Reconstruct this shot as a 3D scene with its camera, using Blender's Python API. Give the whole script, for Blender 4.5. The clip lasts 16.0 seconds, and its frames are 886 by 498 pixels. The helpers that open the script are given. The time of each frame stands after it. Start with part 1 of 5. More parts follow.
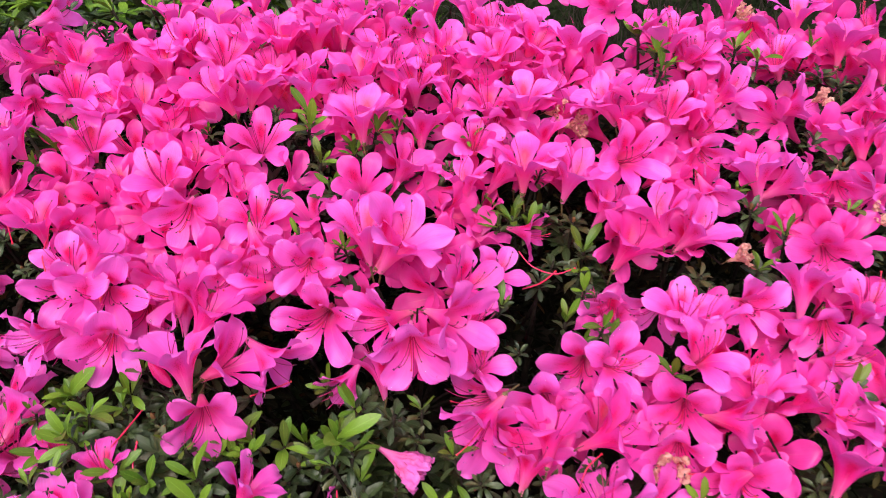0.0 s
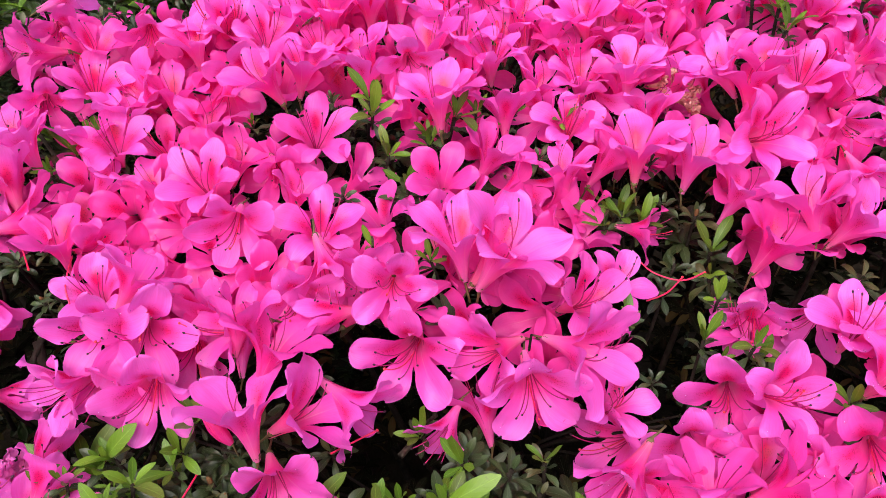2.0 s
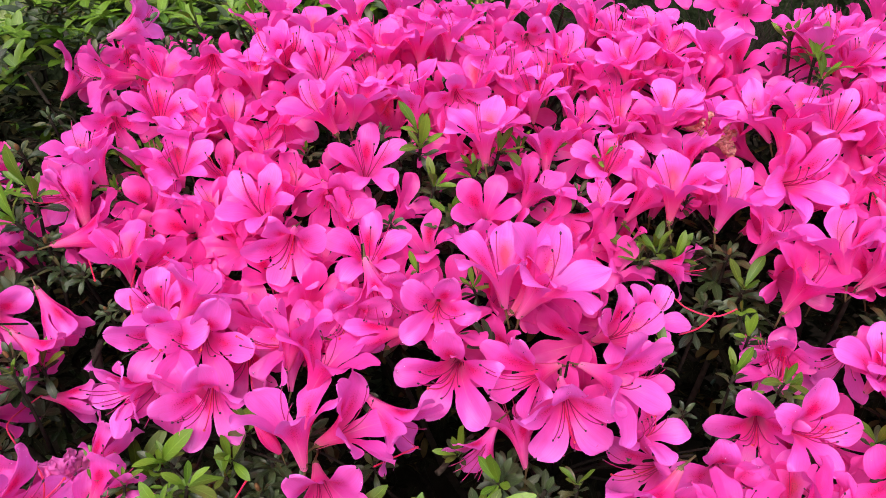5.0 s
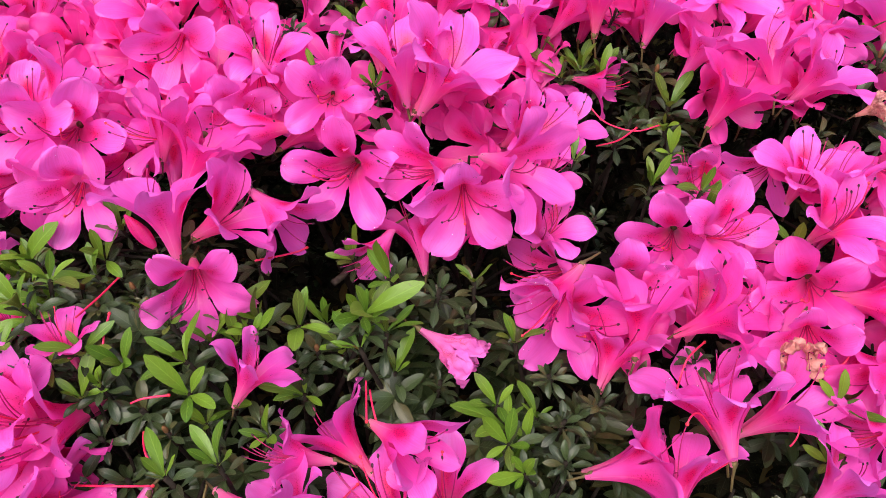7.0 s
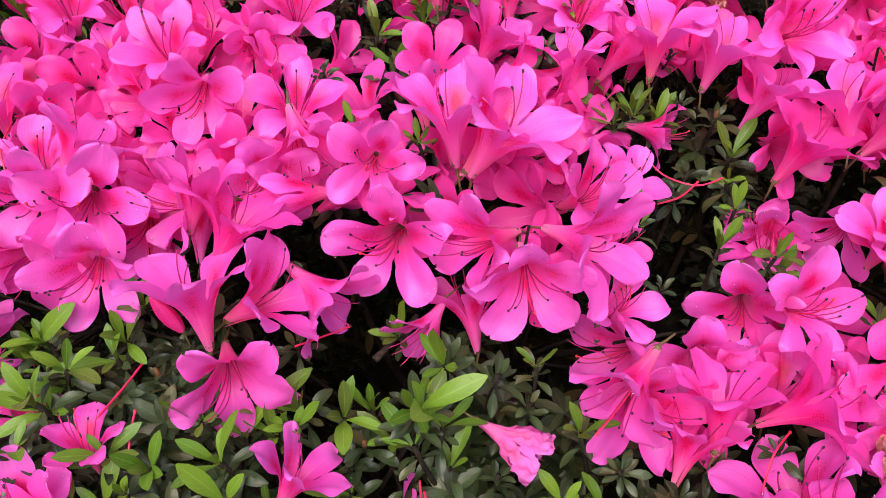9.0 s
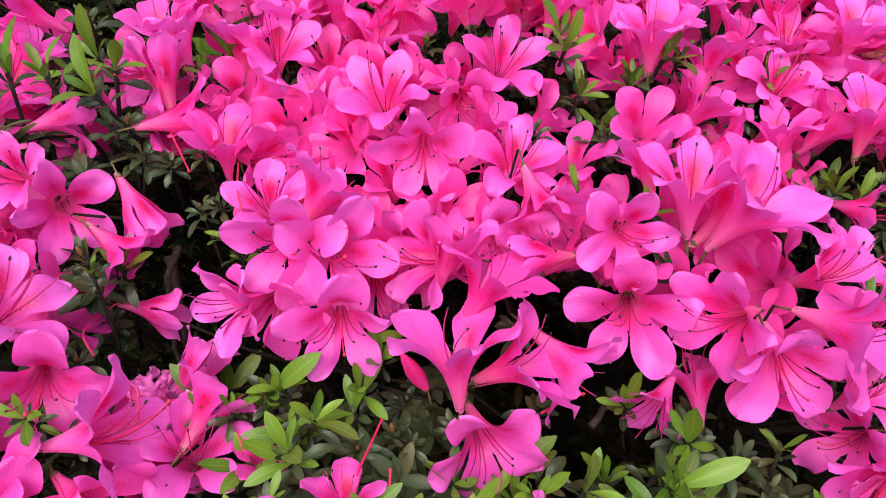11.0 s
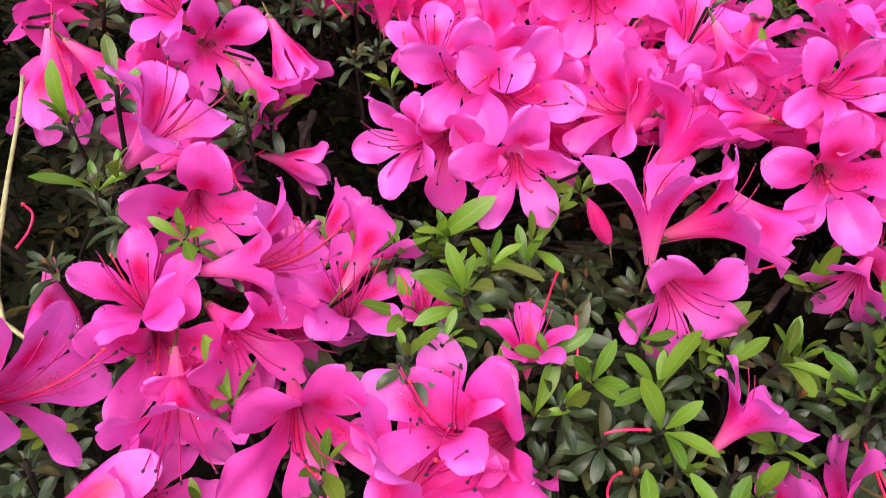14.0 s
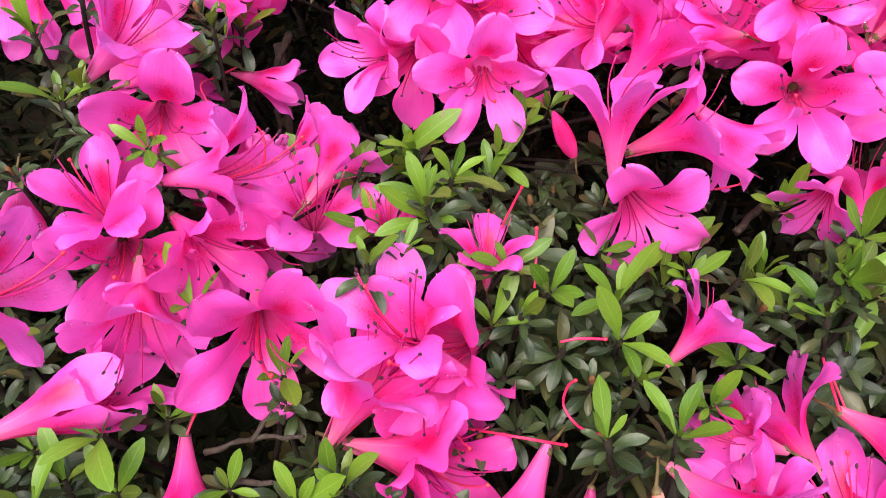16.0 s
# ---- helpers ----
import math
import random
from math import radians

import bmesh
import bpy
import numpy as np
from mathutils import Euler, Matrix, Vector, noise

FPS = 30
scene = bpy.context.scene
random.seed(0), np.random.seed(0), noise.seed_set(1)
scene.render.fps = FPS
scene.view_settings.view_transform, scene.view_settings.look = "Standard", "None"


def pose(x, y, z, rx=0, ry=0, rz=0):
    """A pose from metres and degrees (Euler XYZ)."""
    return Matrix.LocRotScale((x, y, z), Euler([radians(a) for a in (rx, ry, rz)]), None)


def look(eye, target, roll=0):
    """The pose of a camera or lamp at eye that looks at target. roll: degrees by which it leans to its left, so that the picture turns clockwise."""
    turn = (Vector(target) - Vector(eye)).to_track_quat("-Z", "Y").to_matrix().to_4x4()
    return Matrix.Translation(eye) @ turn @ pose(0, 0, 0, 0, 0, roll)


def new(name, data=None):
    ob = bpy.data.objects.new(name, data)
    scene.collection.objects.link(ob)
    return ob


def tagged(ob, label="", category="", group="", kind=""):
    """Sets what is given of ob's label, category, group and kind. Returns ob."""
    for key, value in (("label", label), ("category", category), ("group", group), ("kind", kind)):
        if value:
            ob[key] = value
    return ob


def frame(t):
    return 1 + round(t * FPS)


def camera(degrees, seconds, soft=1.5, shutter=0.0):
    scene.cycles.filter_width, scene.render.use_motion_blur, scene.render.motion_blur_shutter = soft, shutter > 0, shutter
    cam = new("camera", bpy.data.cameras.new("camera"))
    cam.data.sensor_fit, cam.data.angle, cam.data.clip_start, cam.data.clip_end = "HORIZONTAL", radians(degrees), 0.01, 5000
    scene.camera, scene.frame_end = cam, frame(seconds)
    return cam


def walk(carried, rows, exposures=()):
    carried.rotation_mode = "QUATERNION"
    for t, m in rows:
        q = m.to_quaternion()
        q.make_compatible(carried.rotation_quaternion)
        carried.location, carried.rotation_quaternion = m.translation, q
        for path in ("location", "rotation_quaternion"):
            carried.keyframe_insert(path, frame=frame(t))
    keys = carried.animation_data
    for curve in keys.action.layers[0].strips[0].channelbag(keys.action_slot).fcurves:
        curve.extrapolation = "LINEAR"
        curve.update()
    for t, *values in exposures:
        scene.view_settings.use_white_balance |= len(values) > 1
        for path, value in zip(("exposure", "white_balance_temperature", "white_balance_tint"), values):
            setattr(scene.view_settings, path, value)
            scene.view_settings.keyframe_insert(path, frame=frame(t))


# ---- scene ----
cam = camera(60.0, 16.0, soft=0.5, shutter=0.15)
PATH = [
    (0, (0.001, 0.019, 0.939), (0.014, 1.731, -0.095), -0.7),
    (0.5, (-0.036, 0.104, 0.912), (-0.04, 1.818, -0.119), -2.3),
    (1, (-0.037, 0.126, 0.871), (-0.054, 1.808, -0.211), -3.0),
    (1.5, (-0.041, 0.124, 0.884), (-0.065, 1.801, -0.205), -3.5),
    (2, (-0.05, 0.112, 0.9), (-0.082, 1.808, -0.161), -3.7),
    (2.5, (-0.052, 0.099, 0.905), (-0.087, 1.82, -0.113), -3.4),
    (3, (-0.054, 0.089, 0.913), (-0.102, 1.822, -0.085), -3.1),
    (3.5, (-0.055, 0.09, 0.909), (-0.111, 1.829, -0.078), -2.6),
    (3.7, (-0.055, 0.093, 0.909), (-0.104, 1.833, -0.075), -2.3),
    (5.8, (-0.063, 0.09, 0.913), (-0.18, 1.819, -0.086), -2.5),
    (6, (-0.055, 0.084, 0.899), (-0.159, 1.827, -0.075), -2.0),
    (6.5, (-0.022, 0.082, 0.845), (-0.095, 1.763, -0.236), -1.6),
    (7, (-0.021, 0.081, 0.832), (-0.049, 1.72, -0.313), -0.8),
    (7.5, (-0.048, 0.109, 0.846), (-0.06, 1.748, -0.299), -0.6),
    (8, (-0.059, 0.119, 0.845), (-0.06, 1.746, -0.318), -0.2),
    (8.2, (-0.05, 0.122, 0.842), (-0.053, 1.752, -0.317), -0.4),
    (10.3, (-0.07, 0.14, 0.846), (-0.084, 1.773, -0.309), -0.4),
    (10.5, (-0.105, 0.136, 0.845), (-0.112, 1.773, -0.303), 1.0),
    (11, (-0.155, 0.14, 0.854), (-0.207, 1.816, -0.237), 2.5),
    (11.5, (-0.158, 0.146, 0.854), (-0.238, 1.839, -0.208), 2.7),
    (12, (-0.159, 0.149, 0.853), (-0.259, 1.851, -0.193), 2.4),
    (12.5, (-0.171, 0.143, 0.851), (-0.284, 1.844, -0.197), 2.2),
    (13, (-0.184, 0.143, 0.842), (-0.306, 1.846, -0.2), 2.0),
    (13.5, (-0.199, 0.134, 0.811), (-0.335, 1.823, -0.253), 2.9),
    (14, (-0.212, 0.124, 0.788), (-0.348, 1.765, -0.347), 4.8),
    (14.5, (-0.214, 0.115, 0.767), (-0.341, 1.712, -0.431), 5.9),
    (15, (-0.207, 0.108, 0.762), (-0.339, 1.692, -0.453), 6.1),
    (15.5, (-0.197, 0.104, 0.761), (-0.338, 1.682, -0.46), 5.7),
    (16, (-0.193, 0.117, 0.775), (-0.328, 1.689, -0.454), 5.3),
]
walk(cam, [(t, look(eye, target, roll)) for t, eye, target, roll in PATH], [(0, 0.80), (8, 0.79), (11, 0.76), (13.4, 0.74), (14.6, 1.16), (16, 1.18)])

# ---- light ----
world = bpy.data.worlds.new("overcast_sky")
scene.world = world
world.use_nodes = True
wn = world.node_tree.nodes
sky = wn.new("ShaderNodeTexSky")
sky.sky_type = "NISHITA"
sky.sun_disc = False
sky.sun_elevation, sky.sun_rotation = radians(55), radians(194)
sky.air_density, sky.dust_density, sky.ozone_density = 1.6, 4.0, 1.0
world.node_tree.links.new(sky.outputs["Color"], wn["Background"].inputs["Color"])
wn["Background"].inputs["Strength"].default_value = 0.15

sun_data = bpy.data.lights.new("veiled_sun", "SUN")
sun_data.energy, sun_data.angle, sun_data.color = 1.5, radians(60), (1.0, 0.97, 0.93)
sun = new("veiled_sun", sun_data)
sun.matrix_world = look((-0.35, -1.15, 2.0), (0, 0, 0))


# ---- materials ----
def material(name):
    m = bpy.data.materials.new(name)
    m.use_nodes = True
    return m, m.node_tree.nodes, m.node_tree.links


def ramp(nodes, stops):
    r = nodes.new("ShaderNodeValToRGB")
    while len(r.color_ramp.elements) < len(stops):
        r.color_ramp.elements.new(0.5)
    for e, (at, col) in zip(r.color_ramp.elements, stops):
        e.position, e.color = at, (*col, 1)
    return r


def maths(nodes, links, op, a, b=None, clamp=False):
    n = nodes.new("ShaderNodeMath")
    n.operation, n.use_clamp = op, clamp
    for i, v in enumerate((a, b)):
        if v is None:
            continue
        if isinstance(v, (int, float)):
            n.inputs[i].default_value = v
        else:
            links.new(v, n.inputs[i])
    return n.outputs[0]


def blend(nodes, links, fac, a, b, mode="MIX"):
    n = nodes.new("ShaderNodeMix")
    n.data_type, n.blend_type = "RGBA", mode
    for s, v in ((n.inputs[0], fac), (n.inputs[6], a), (n.inputs[7], b)):
        if isinstance(v, (int, float)):
            s.default_value = v
        elif isinstance(v, tuple):
            s.default_value = (*v, 1)
        else:
            links.new(v, s)
    return n.outputs[2]


def leafy_surface(nodes, links, colour, rough, bump, glow, sheen=0.3):
    """A thin living surface: glossy skin over a body that lets part of the light through."""
    p = nodes["Principled BSDF"]
    links.new(colour, p.inputs["Base Color"])
    p.inputs["Roughness"].default_value = rough
    p.inputs["Specular IOR Level"].default_value = sheen
    if bump is not None:
        links.new(bump, p.inputs["Normal"])
    tr = nodes.new("ShaderNodeBsdfTranslucent")
    links.new(colour, tr.inputs["Color"])
    mix = nodes.new("ShaderNodeMixShader")
    mix.inputs[0].default_value = glow
    links.new(p.outputs[0], mix.inputs[1])
    links.new(tr.outputs[0], mix.inputs[2])
    links.new(mix.outputs[0], nodes["Material Output"].inputs["Surface"])


def petal_material(name, blotch, wilt=0.0):
    m, n, l = material(name)
    uv = n.new("ShaderNodeUVMap")
    sep = n.new("ShaderNodeSeparateXYZ")
    l.new(uv.outputs[0], sep.inputs[0])
    s, v = sep.outputs[0], sep.outputs[1]
    info = n.new("ShaderNodeObjectInfo")
    # pigment along the petal: pale tube, deep throat, clear pink lobe
    r = ramp(n, [(0.0, (0.88, 0.34, 0.40)), (0.15, (0.92, 0.17, 0.30)), (0.36, (0.93, 0.042, 0.27)), (0.49, (0.92, 0.020, 0.36)), (0.62, (0.92, 0.043, 0.50)), (0.80, (0.93, 0.112, 0.64)), (1.0, (0.94, 0.190, 0.75))])
    l.new(s, r.inputs[0])
    col = r.outputs[0]
    # one petal differs a little from the next
    tone = n.new("ShaderNodeSeparateColor")
    l.new(info.outputs["Color"], tone.inputs[0])
    pale = blend(n, l, maths(n, l, "ADD", maths(n, l, "MULTIPLY", tone.outputs[0], 0.48), maths(n, l, "MULTIPLY", maths(n, l, "FRACT", maths(n, l, "ADD", info.outputs["Random"], n.new("ShaderNodeNewGeometry").outputs["Random Per Island"])), 0.22)), col, (0.94, 0.165, 0.76))
    pale = blend(n, l, maths(n, l, "MULTIPLY", tone.outputs[1], 0.62), pale, (0.90, 0.014, 0.32))
    # fine veins running to the edge
    tex = n.new("ShaderNodeTexCoord")
    comb = n.new("ShaderNodeCombineXYZ")
    l.new(maths(n, l, "MULTIPLY", v, 14.0), comb.inputs[0])
    l.new(maths(n, l, "MULTIPLY", s, 1.6), comb.inputs[1])
    l.new(maths(n, l, "MULTIPLY", info.outputs["Random"], 40.0), comb.inputs[2])
    vein = n.new("ShaderNodeTexNoise")
    vein.inputs["Scale"].default_value, vein.inputs["Detail"].default_value = 2.0, 4.0
    l.new(comb.outputs[0], vein.inputs["Vector"])
    vr = ramp(n, [(0.42, (0, 0, 0)), (0.60, (1, 1, 1))])
    l.new(vein.outputs[0], vr.inputs[0])
    col = blend(n, l, maths(n, l, "MULTIPLY", vr.outputs[0], 0.17), pale, (0.84, 0.008, 0.27))
    # paler midrib that fades towards the lobe
    mid = maths(n, l, "SUBTRACT", 1.0, maths(n, l, "MULTIPLY", maths(n, l, "ABSOLUTE", maths(n, l, "SUBTRACT", v, 0.5)), 22.0), True)
    col = blend(n, l, maths(n, l, "MULTIPLY", maths(n, l, "MULTIPLY", mid, maths(n, l, "SUBTRACT", 1.0, maths(n, l, "MULTIPLY", s, 1.25), True)), 0.75), col, (0.95, 0.30, 0.52))
    # soft large mottling
    big = n.new("ShaderNodeTexNoise")
    big.inputs["Scale"].default_value = 90.0
    l.new(tex.outputs["Object"], big.inputs["Vector"])
    br = ramp(n, [(0.4, (0, 0, 0)), (0.7, (1, 1, 1))])
    l.new(big.outputs[0], br.inputs[0])
    col = blend(n, l, maths(n, l, "MULTIPLY", br.outputs[0], 0.18), col, (0.94, 0.165, 0.76))
    if blotch:
        # freckled magenta blotch of the upper petals
        away = maths(n, l, "ABSOLUTE", maths(n, l, "SUBTRACT", v, 0.5))
        side = maths(n, l, "SUBTRACT", 1.0, maths(n, l, "MULTIPLY", away, 2.6), True)
        along = maths(n, l, "SUBTRACT", 1.0, maths(n, l, "MULTIPLY", maths(n, l, "ABSOLUTE", maths(n, l, "SUBTRACT", s, 0.57)), 4.6), True)
        zone = maths(n, l, "MULTIPLY", side, along)
        spots = n.new("ShaderNodeTexVoronoi")
        spots.inputs["Scale"].default_value = 900.0
        l.new(tex.outputs["Object"], spots.inputs["Vector"])
        dots = maths(n, l, "LESS_THAN", spots.outputs["Distance"], 0.32)
        deep = blend(n, l, maths(n, l, "MULTIPLY", zone, 1.7 * blotch, True), col, (0.84, 0.006, 0.17))
        col = blend(n, l, maths(n, l, "MULTIPLY", maths(n, l, "MULTIPLY", dots, zone), 1.2, True), deep, (0.55, 0.0, 0.11))
    if wilt:
        # browned, papery edges
        edge = n.new("ShaderNodeTexNoise")
        edge.inputs["Scale"].default_value = 160.0
        l.new(tex.outputs["Object"], edge.inputs["Vector"])
        er = ramp(n, [(0.38, (0, 0, 0)), (0.6, (1, 1, 1))])
        l.new(edge.outputs[0], er.inputs[0])
        col = blend(n, l, wilt, col, blend(n, l, er.outputs[0], (0.60, 0.30, 0.19), (0.86, 0.52, 0.40)))
    bump = n.new("ShaderNodeBump")
    crinkle = n.new("ShaderNodeTexNoise")
    crinkle.inputs["Scale"].default_value, crinkle.inputs["Detail"].default_value = 420.0, 3.0
    l.new(tex.outputs["Object"], crinkle.inputs["Vector"])
    bump.inputs["Strength"].default_value, bump.inputs["Distance"].default_value = 0.55, 0.0006
    l.new(maths(n, l, "ADD", maths(n, l, "MULTIPLY", vein.outputs[0], 0.7), maths(n, l, "MULTIPLY", crinkle.outputs[0], 0.8)), bump.inputs["Height"])
    leafy_surface(n, l, col, 0.40 if not wilt else 0.8, bump.outputs[0], 0.42, 0.55)
    return m


def leaf_material(name, dark, light, rough, glow):
    m, n, l = material(name)
    uv = n.new("ShaderNodeUVMap")
    sep = n.new("ShaderNodeSeparateXYZ")
    l.new(uv.outputs[0], sep.inputs[0])
    info = n.new("ShaderNodeObjectInfo")
    geo = n.new("ShaderNodeNewGeometry")
    tex = n.new("ShaderNodeTexCoord")
    vary = maths(n, l, "FRACT", maths(n, l, "ADD", info.outputs["Random"], geo.outputs["Random Per Island"]))
    big = n.new("ShaderNodeTexNoise")
    big.inputs["Scale"].default_value, big.inputs["Detail"].default_value = 240.0, 4.0
    l.new(tex.outputs["Object"], big.inputs["Vector"])
    col = blend(n, l, maths(n, l, "ADD", maths(n, l, "MULTIPLY", vary, 0.75), maths(n, l, "MULTIPLY", big.outputs[0], 0.25), True), dark, light)
    col = blend(n, l, maths(n, l, "MULTIPLY", maths(n, l, "GREATER_THAN", maths(n, l, "FRACT", maths(n, l, "MULTIPLY", vary, 7.3)), 0.86), 0.45), col, (0.10, 0.075, 0.025))
    # paler midrib and side veins
    away = maths(n, l, "ABSOLUTE", maths(n, l, "SUBTRACT", sep.outputs[1], 0.5))
    rib = maths(n, l, "LESS_THAN", away, 0.03)
    wave = maths(n, l, "SINE", maths(n, l, "ADD", maths(n, l, "MULTIPLY", sep.outputs[0], 42.0), maths(n, l, "MULTIPLY", away, -26.0)))
    side = maths(n, l, "GREATER_THAN", wave, 0.86)
    pale = tuple(min(1, c * 1.5 + 0.03) for c in light)
    col = blend(n, l, maths(n, l, "MULTIPLY", rib, 0.28), col, pale)
    col = blend(n, l, maths(n, l, "MULTIPLY", side, 0.08), col, pale)
    # specks of wear
    spot = n.new("ShaderNodeTexNoise")
    spot.inputs["Scale"].default_value, spot.inputs["Detail"].default_value = 700.0, 2.0
    l.new(tex.outputs["Object"], spot.inputs["Vector"])
    sr = ramp(n, [(0.66, (0, 0, 0)), (0.74, (1, 1, 1))])
    l.new(spot.outputs[0], sr.inputs[0])
    col = blend(n, l, maths(n, l, "MULTIPLY", sr.outputs[0], 0.4), col, (0.10, 0.07, 0.03))
    bump = n.new("ShaderNodeBump")
    bump.inputs["Strength"].default_value, bump.inputs["Distance"].default_value = 0.5, 0.0005
    l.new(maths(n, l, "SUBTRACT", big.outputs[0], maths(n, l, "MULTIPLY", maths(n, l, "ADD", rib, side), 0.3)), bump.inputs["Height"])
    leafy_surface(n, l, col, rough, bump.outputs[0], glow, 0.42 if rough < 0.5 else 0.03)
    return m


def plain_material(name, a, b, rough, scale, strength=0.5, distance=0.001):
    m, n, l = material(name)
    tex = n.new("ShaderNodeTexCoord")
    info = n.new("ShaderNodeObjectInfo")
    noise_a = n.new("ShaderNodeTexNoise")
    noise_a.inputs["Scale"].default_value, noise_a.inputs["Detail"].default_value = scale, 5.0
    l.new(tex.outputs["Object"], noise_a.inputs["Vector"])
    rr = ramp(n, [(0.3, a), (0.7, b)])
    l.new(noise_a.outputs[0], rr.inputs[0])
    p = n["Principled BSDF"]
    l.new(blend(n, l, maths(n, l, "MULTIPLY", info.outputs["Random"], 0.3), rr.outputs[0], b), p.inputs["Base Color"])
    p.inputs["Roughness"].default_value = rough
    p.inputs["Specular IOR Level"].default_value = 0.45 if rough < 0.7 else 0.08
    bump = n.new("ShaderNodeBump")
    bump.inputs["Strength"].default_value, bump.inputs["Distance"].default_value = strength, distance
    l.new(noise_a.outputs[0], bump.inputs["Height"])
    l.new(bump.outputs[0], p.inputs["Normal"])
    return m


PETAL = petal_material("pink_petal", 0.0)
PETAL_SIDE = petal_material("pink_petal_freckled", 0.55)
PETAL_TOP = petal_material("pink_petal_blotched", 1.0)
PETAL_WILTED = petal_material("faded_petal", 0.3, 0.16)
PETAL_DRIED = petal_material("dried_petal", 0.0, 0.88)
LEAF_OLD = leaf_material("mature_leaf", (0.008, 0.015, 0.005), (0.056, 0.082, 0.028), 0.34, 0.08)
LEAF_NEW = leaf_material("fresh_leaf", (0.055, 0.130, 0.012), (0.190, 0.315, 0.028), 0.36, 0.25)
# darker leaf copy: shade inside and behind the shrub painted into the colour
LEAF_SHADED = leaf_material("shaded_leaf", (0.004, 0.005, 0.002), (0.013, 0.014, 0.007), 0.8, 0.03)
FILAMENT = plain_material("magenta_filament", (0.32, 0.004, 0.09), (0.50, 0.010, 0.16), 0.4, 300)
ANTHER = plain_material("purple_anther", (0.022, 0.004, 0.014), (0.070, 0.012, 0.038), 0.5, 1500)
STYLE = plain_material("red_style", (0.62, 0.008, 0.06), (0.80, 0.03, 0.14), 0.35, 300)
STIGMA = plain_material("red_stigma", (0.60, 0.01, 0.04), (0.75, 0.05, 0.08), 0.3, 900)
STALK = plain_material("reddish_green_stalk", (0.10, 0.055, 0.025), (0.16, 0.13, 0.045), 0.6, 400)
BUD_SCALE = plain_material("brown_bud_scale", (0.10, 0.045, 0.022), (0.20, 0.10, 0.045), 0.7, 500)
BARK = plain_material("grey_brown_bark", (0.010, 0.007, 0.006), (0.034, 0.026, 0.021), 0.9, 160, 0.9, 0.002)
SOIL = plain_material("dark_soil", (0.009, 0.006, 0.0045), (0.024, 0.017, 0.012), 0.95, 18, 1.0, 0.02)


def water_material():
    m, n, l = material("rain_water")
    p = n["Principled BSDF"]
    p.inputs["Base Color"].default_value = (1, 1, 1, 1)
    p.inputs["Roughness"].default_value = 0.0
    p.inputs["IOR"].default_value = 1.33
    p.inputs["Transmission Weight"].default_value = 1.0
    return m


WATER = water_material()


# ---- meshes ----
def mesh_of(name, verts, faces, mats, uvs=None, slots=None):
    me = bpy.data.meshes.new(name)
    me.from_pydata([tuple(v) for v in verts], [], faces)
    for m in mats:
        me.materials.append(m)
    if uvs is not None:
        layer = me.uv_layers.new(name="UVMap")
        idx = np.empty(len(me.loops), dtype=np.int32)
        me.loops.foreach_get("vertex_index", idx)
        layer.data.foreach_set("uv", np.asarray(uvs, dtype=np.float32)[idx].ravel())
    if slots is not None:
        me.polygons.foreach_set("material_index", np.asarray(slots, dtype=np.int32))
    me.polygons.foreach_set("use_smooth", np.ones(len(me.polygons), dtype=bool))
    me.update()
    return me


def grid_faces(rows, cols, start=0):
    return [(start + i * cols + j, start + i * cols + j + 1, start + (i + 1) * cols + j + 1, start + (i + 1) * cols + j) for i in range(rows - 1) for j in range(cols - 1)]


def smooth(a, b, x):
    t = min(1.0, max(0.0, (x - a) / (b - a)))
    return t * t * (3 - 2 * t)


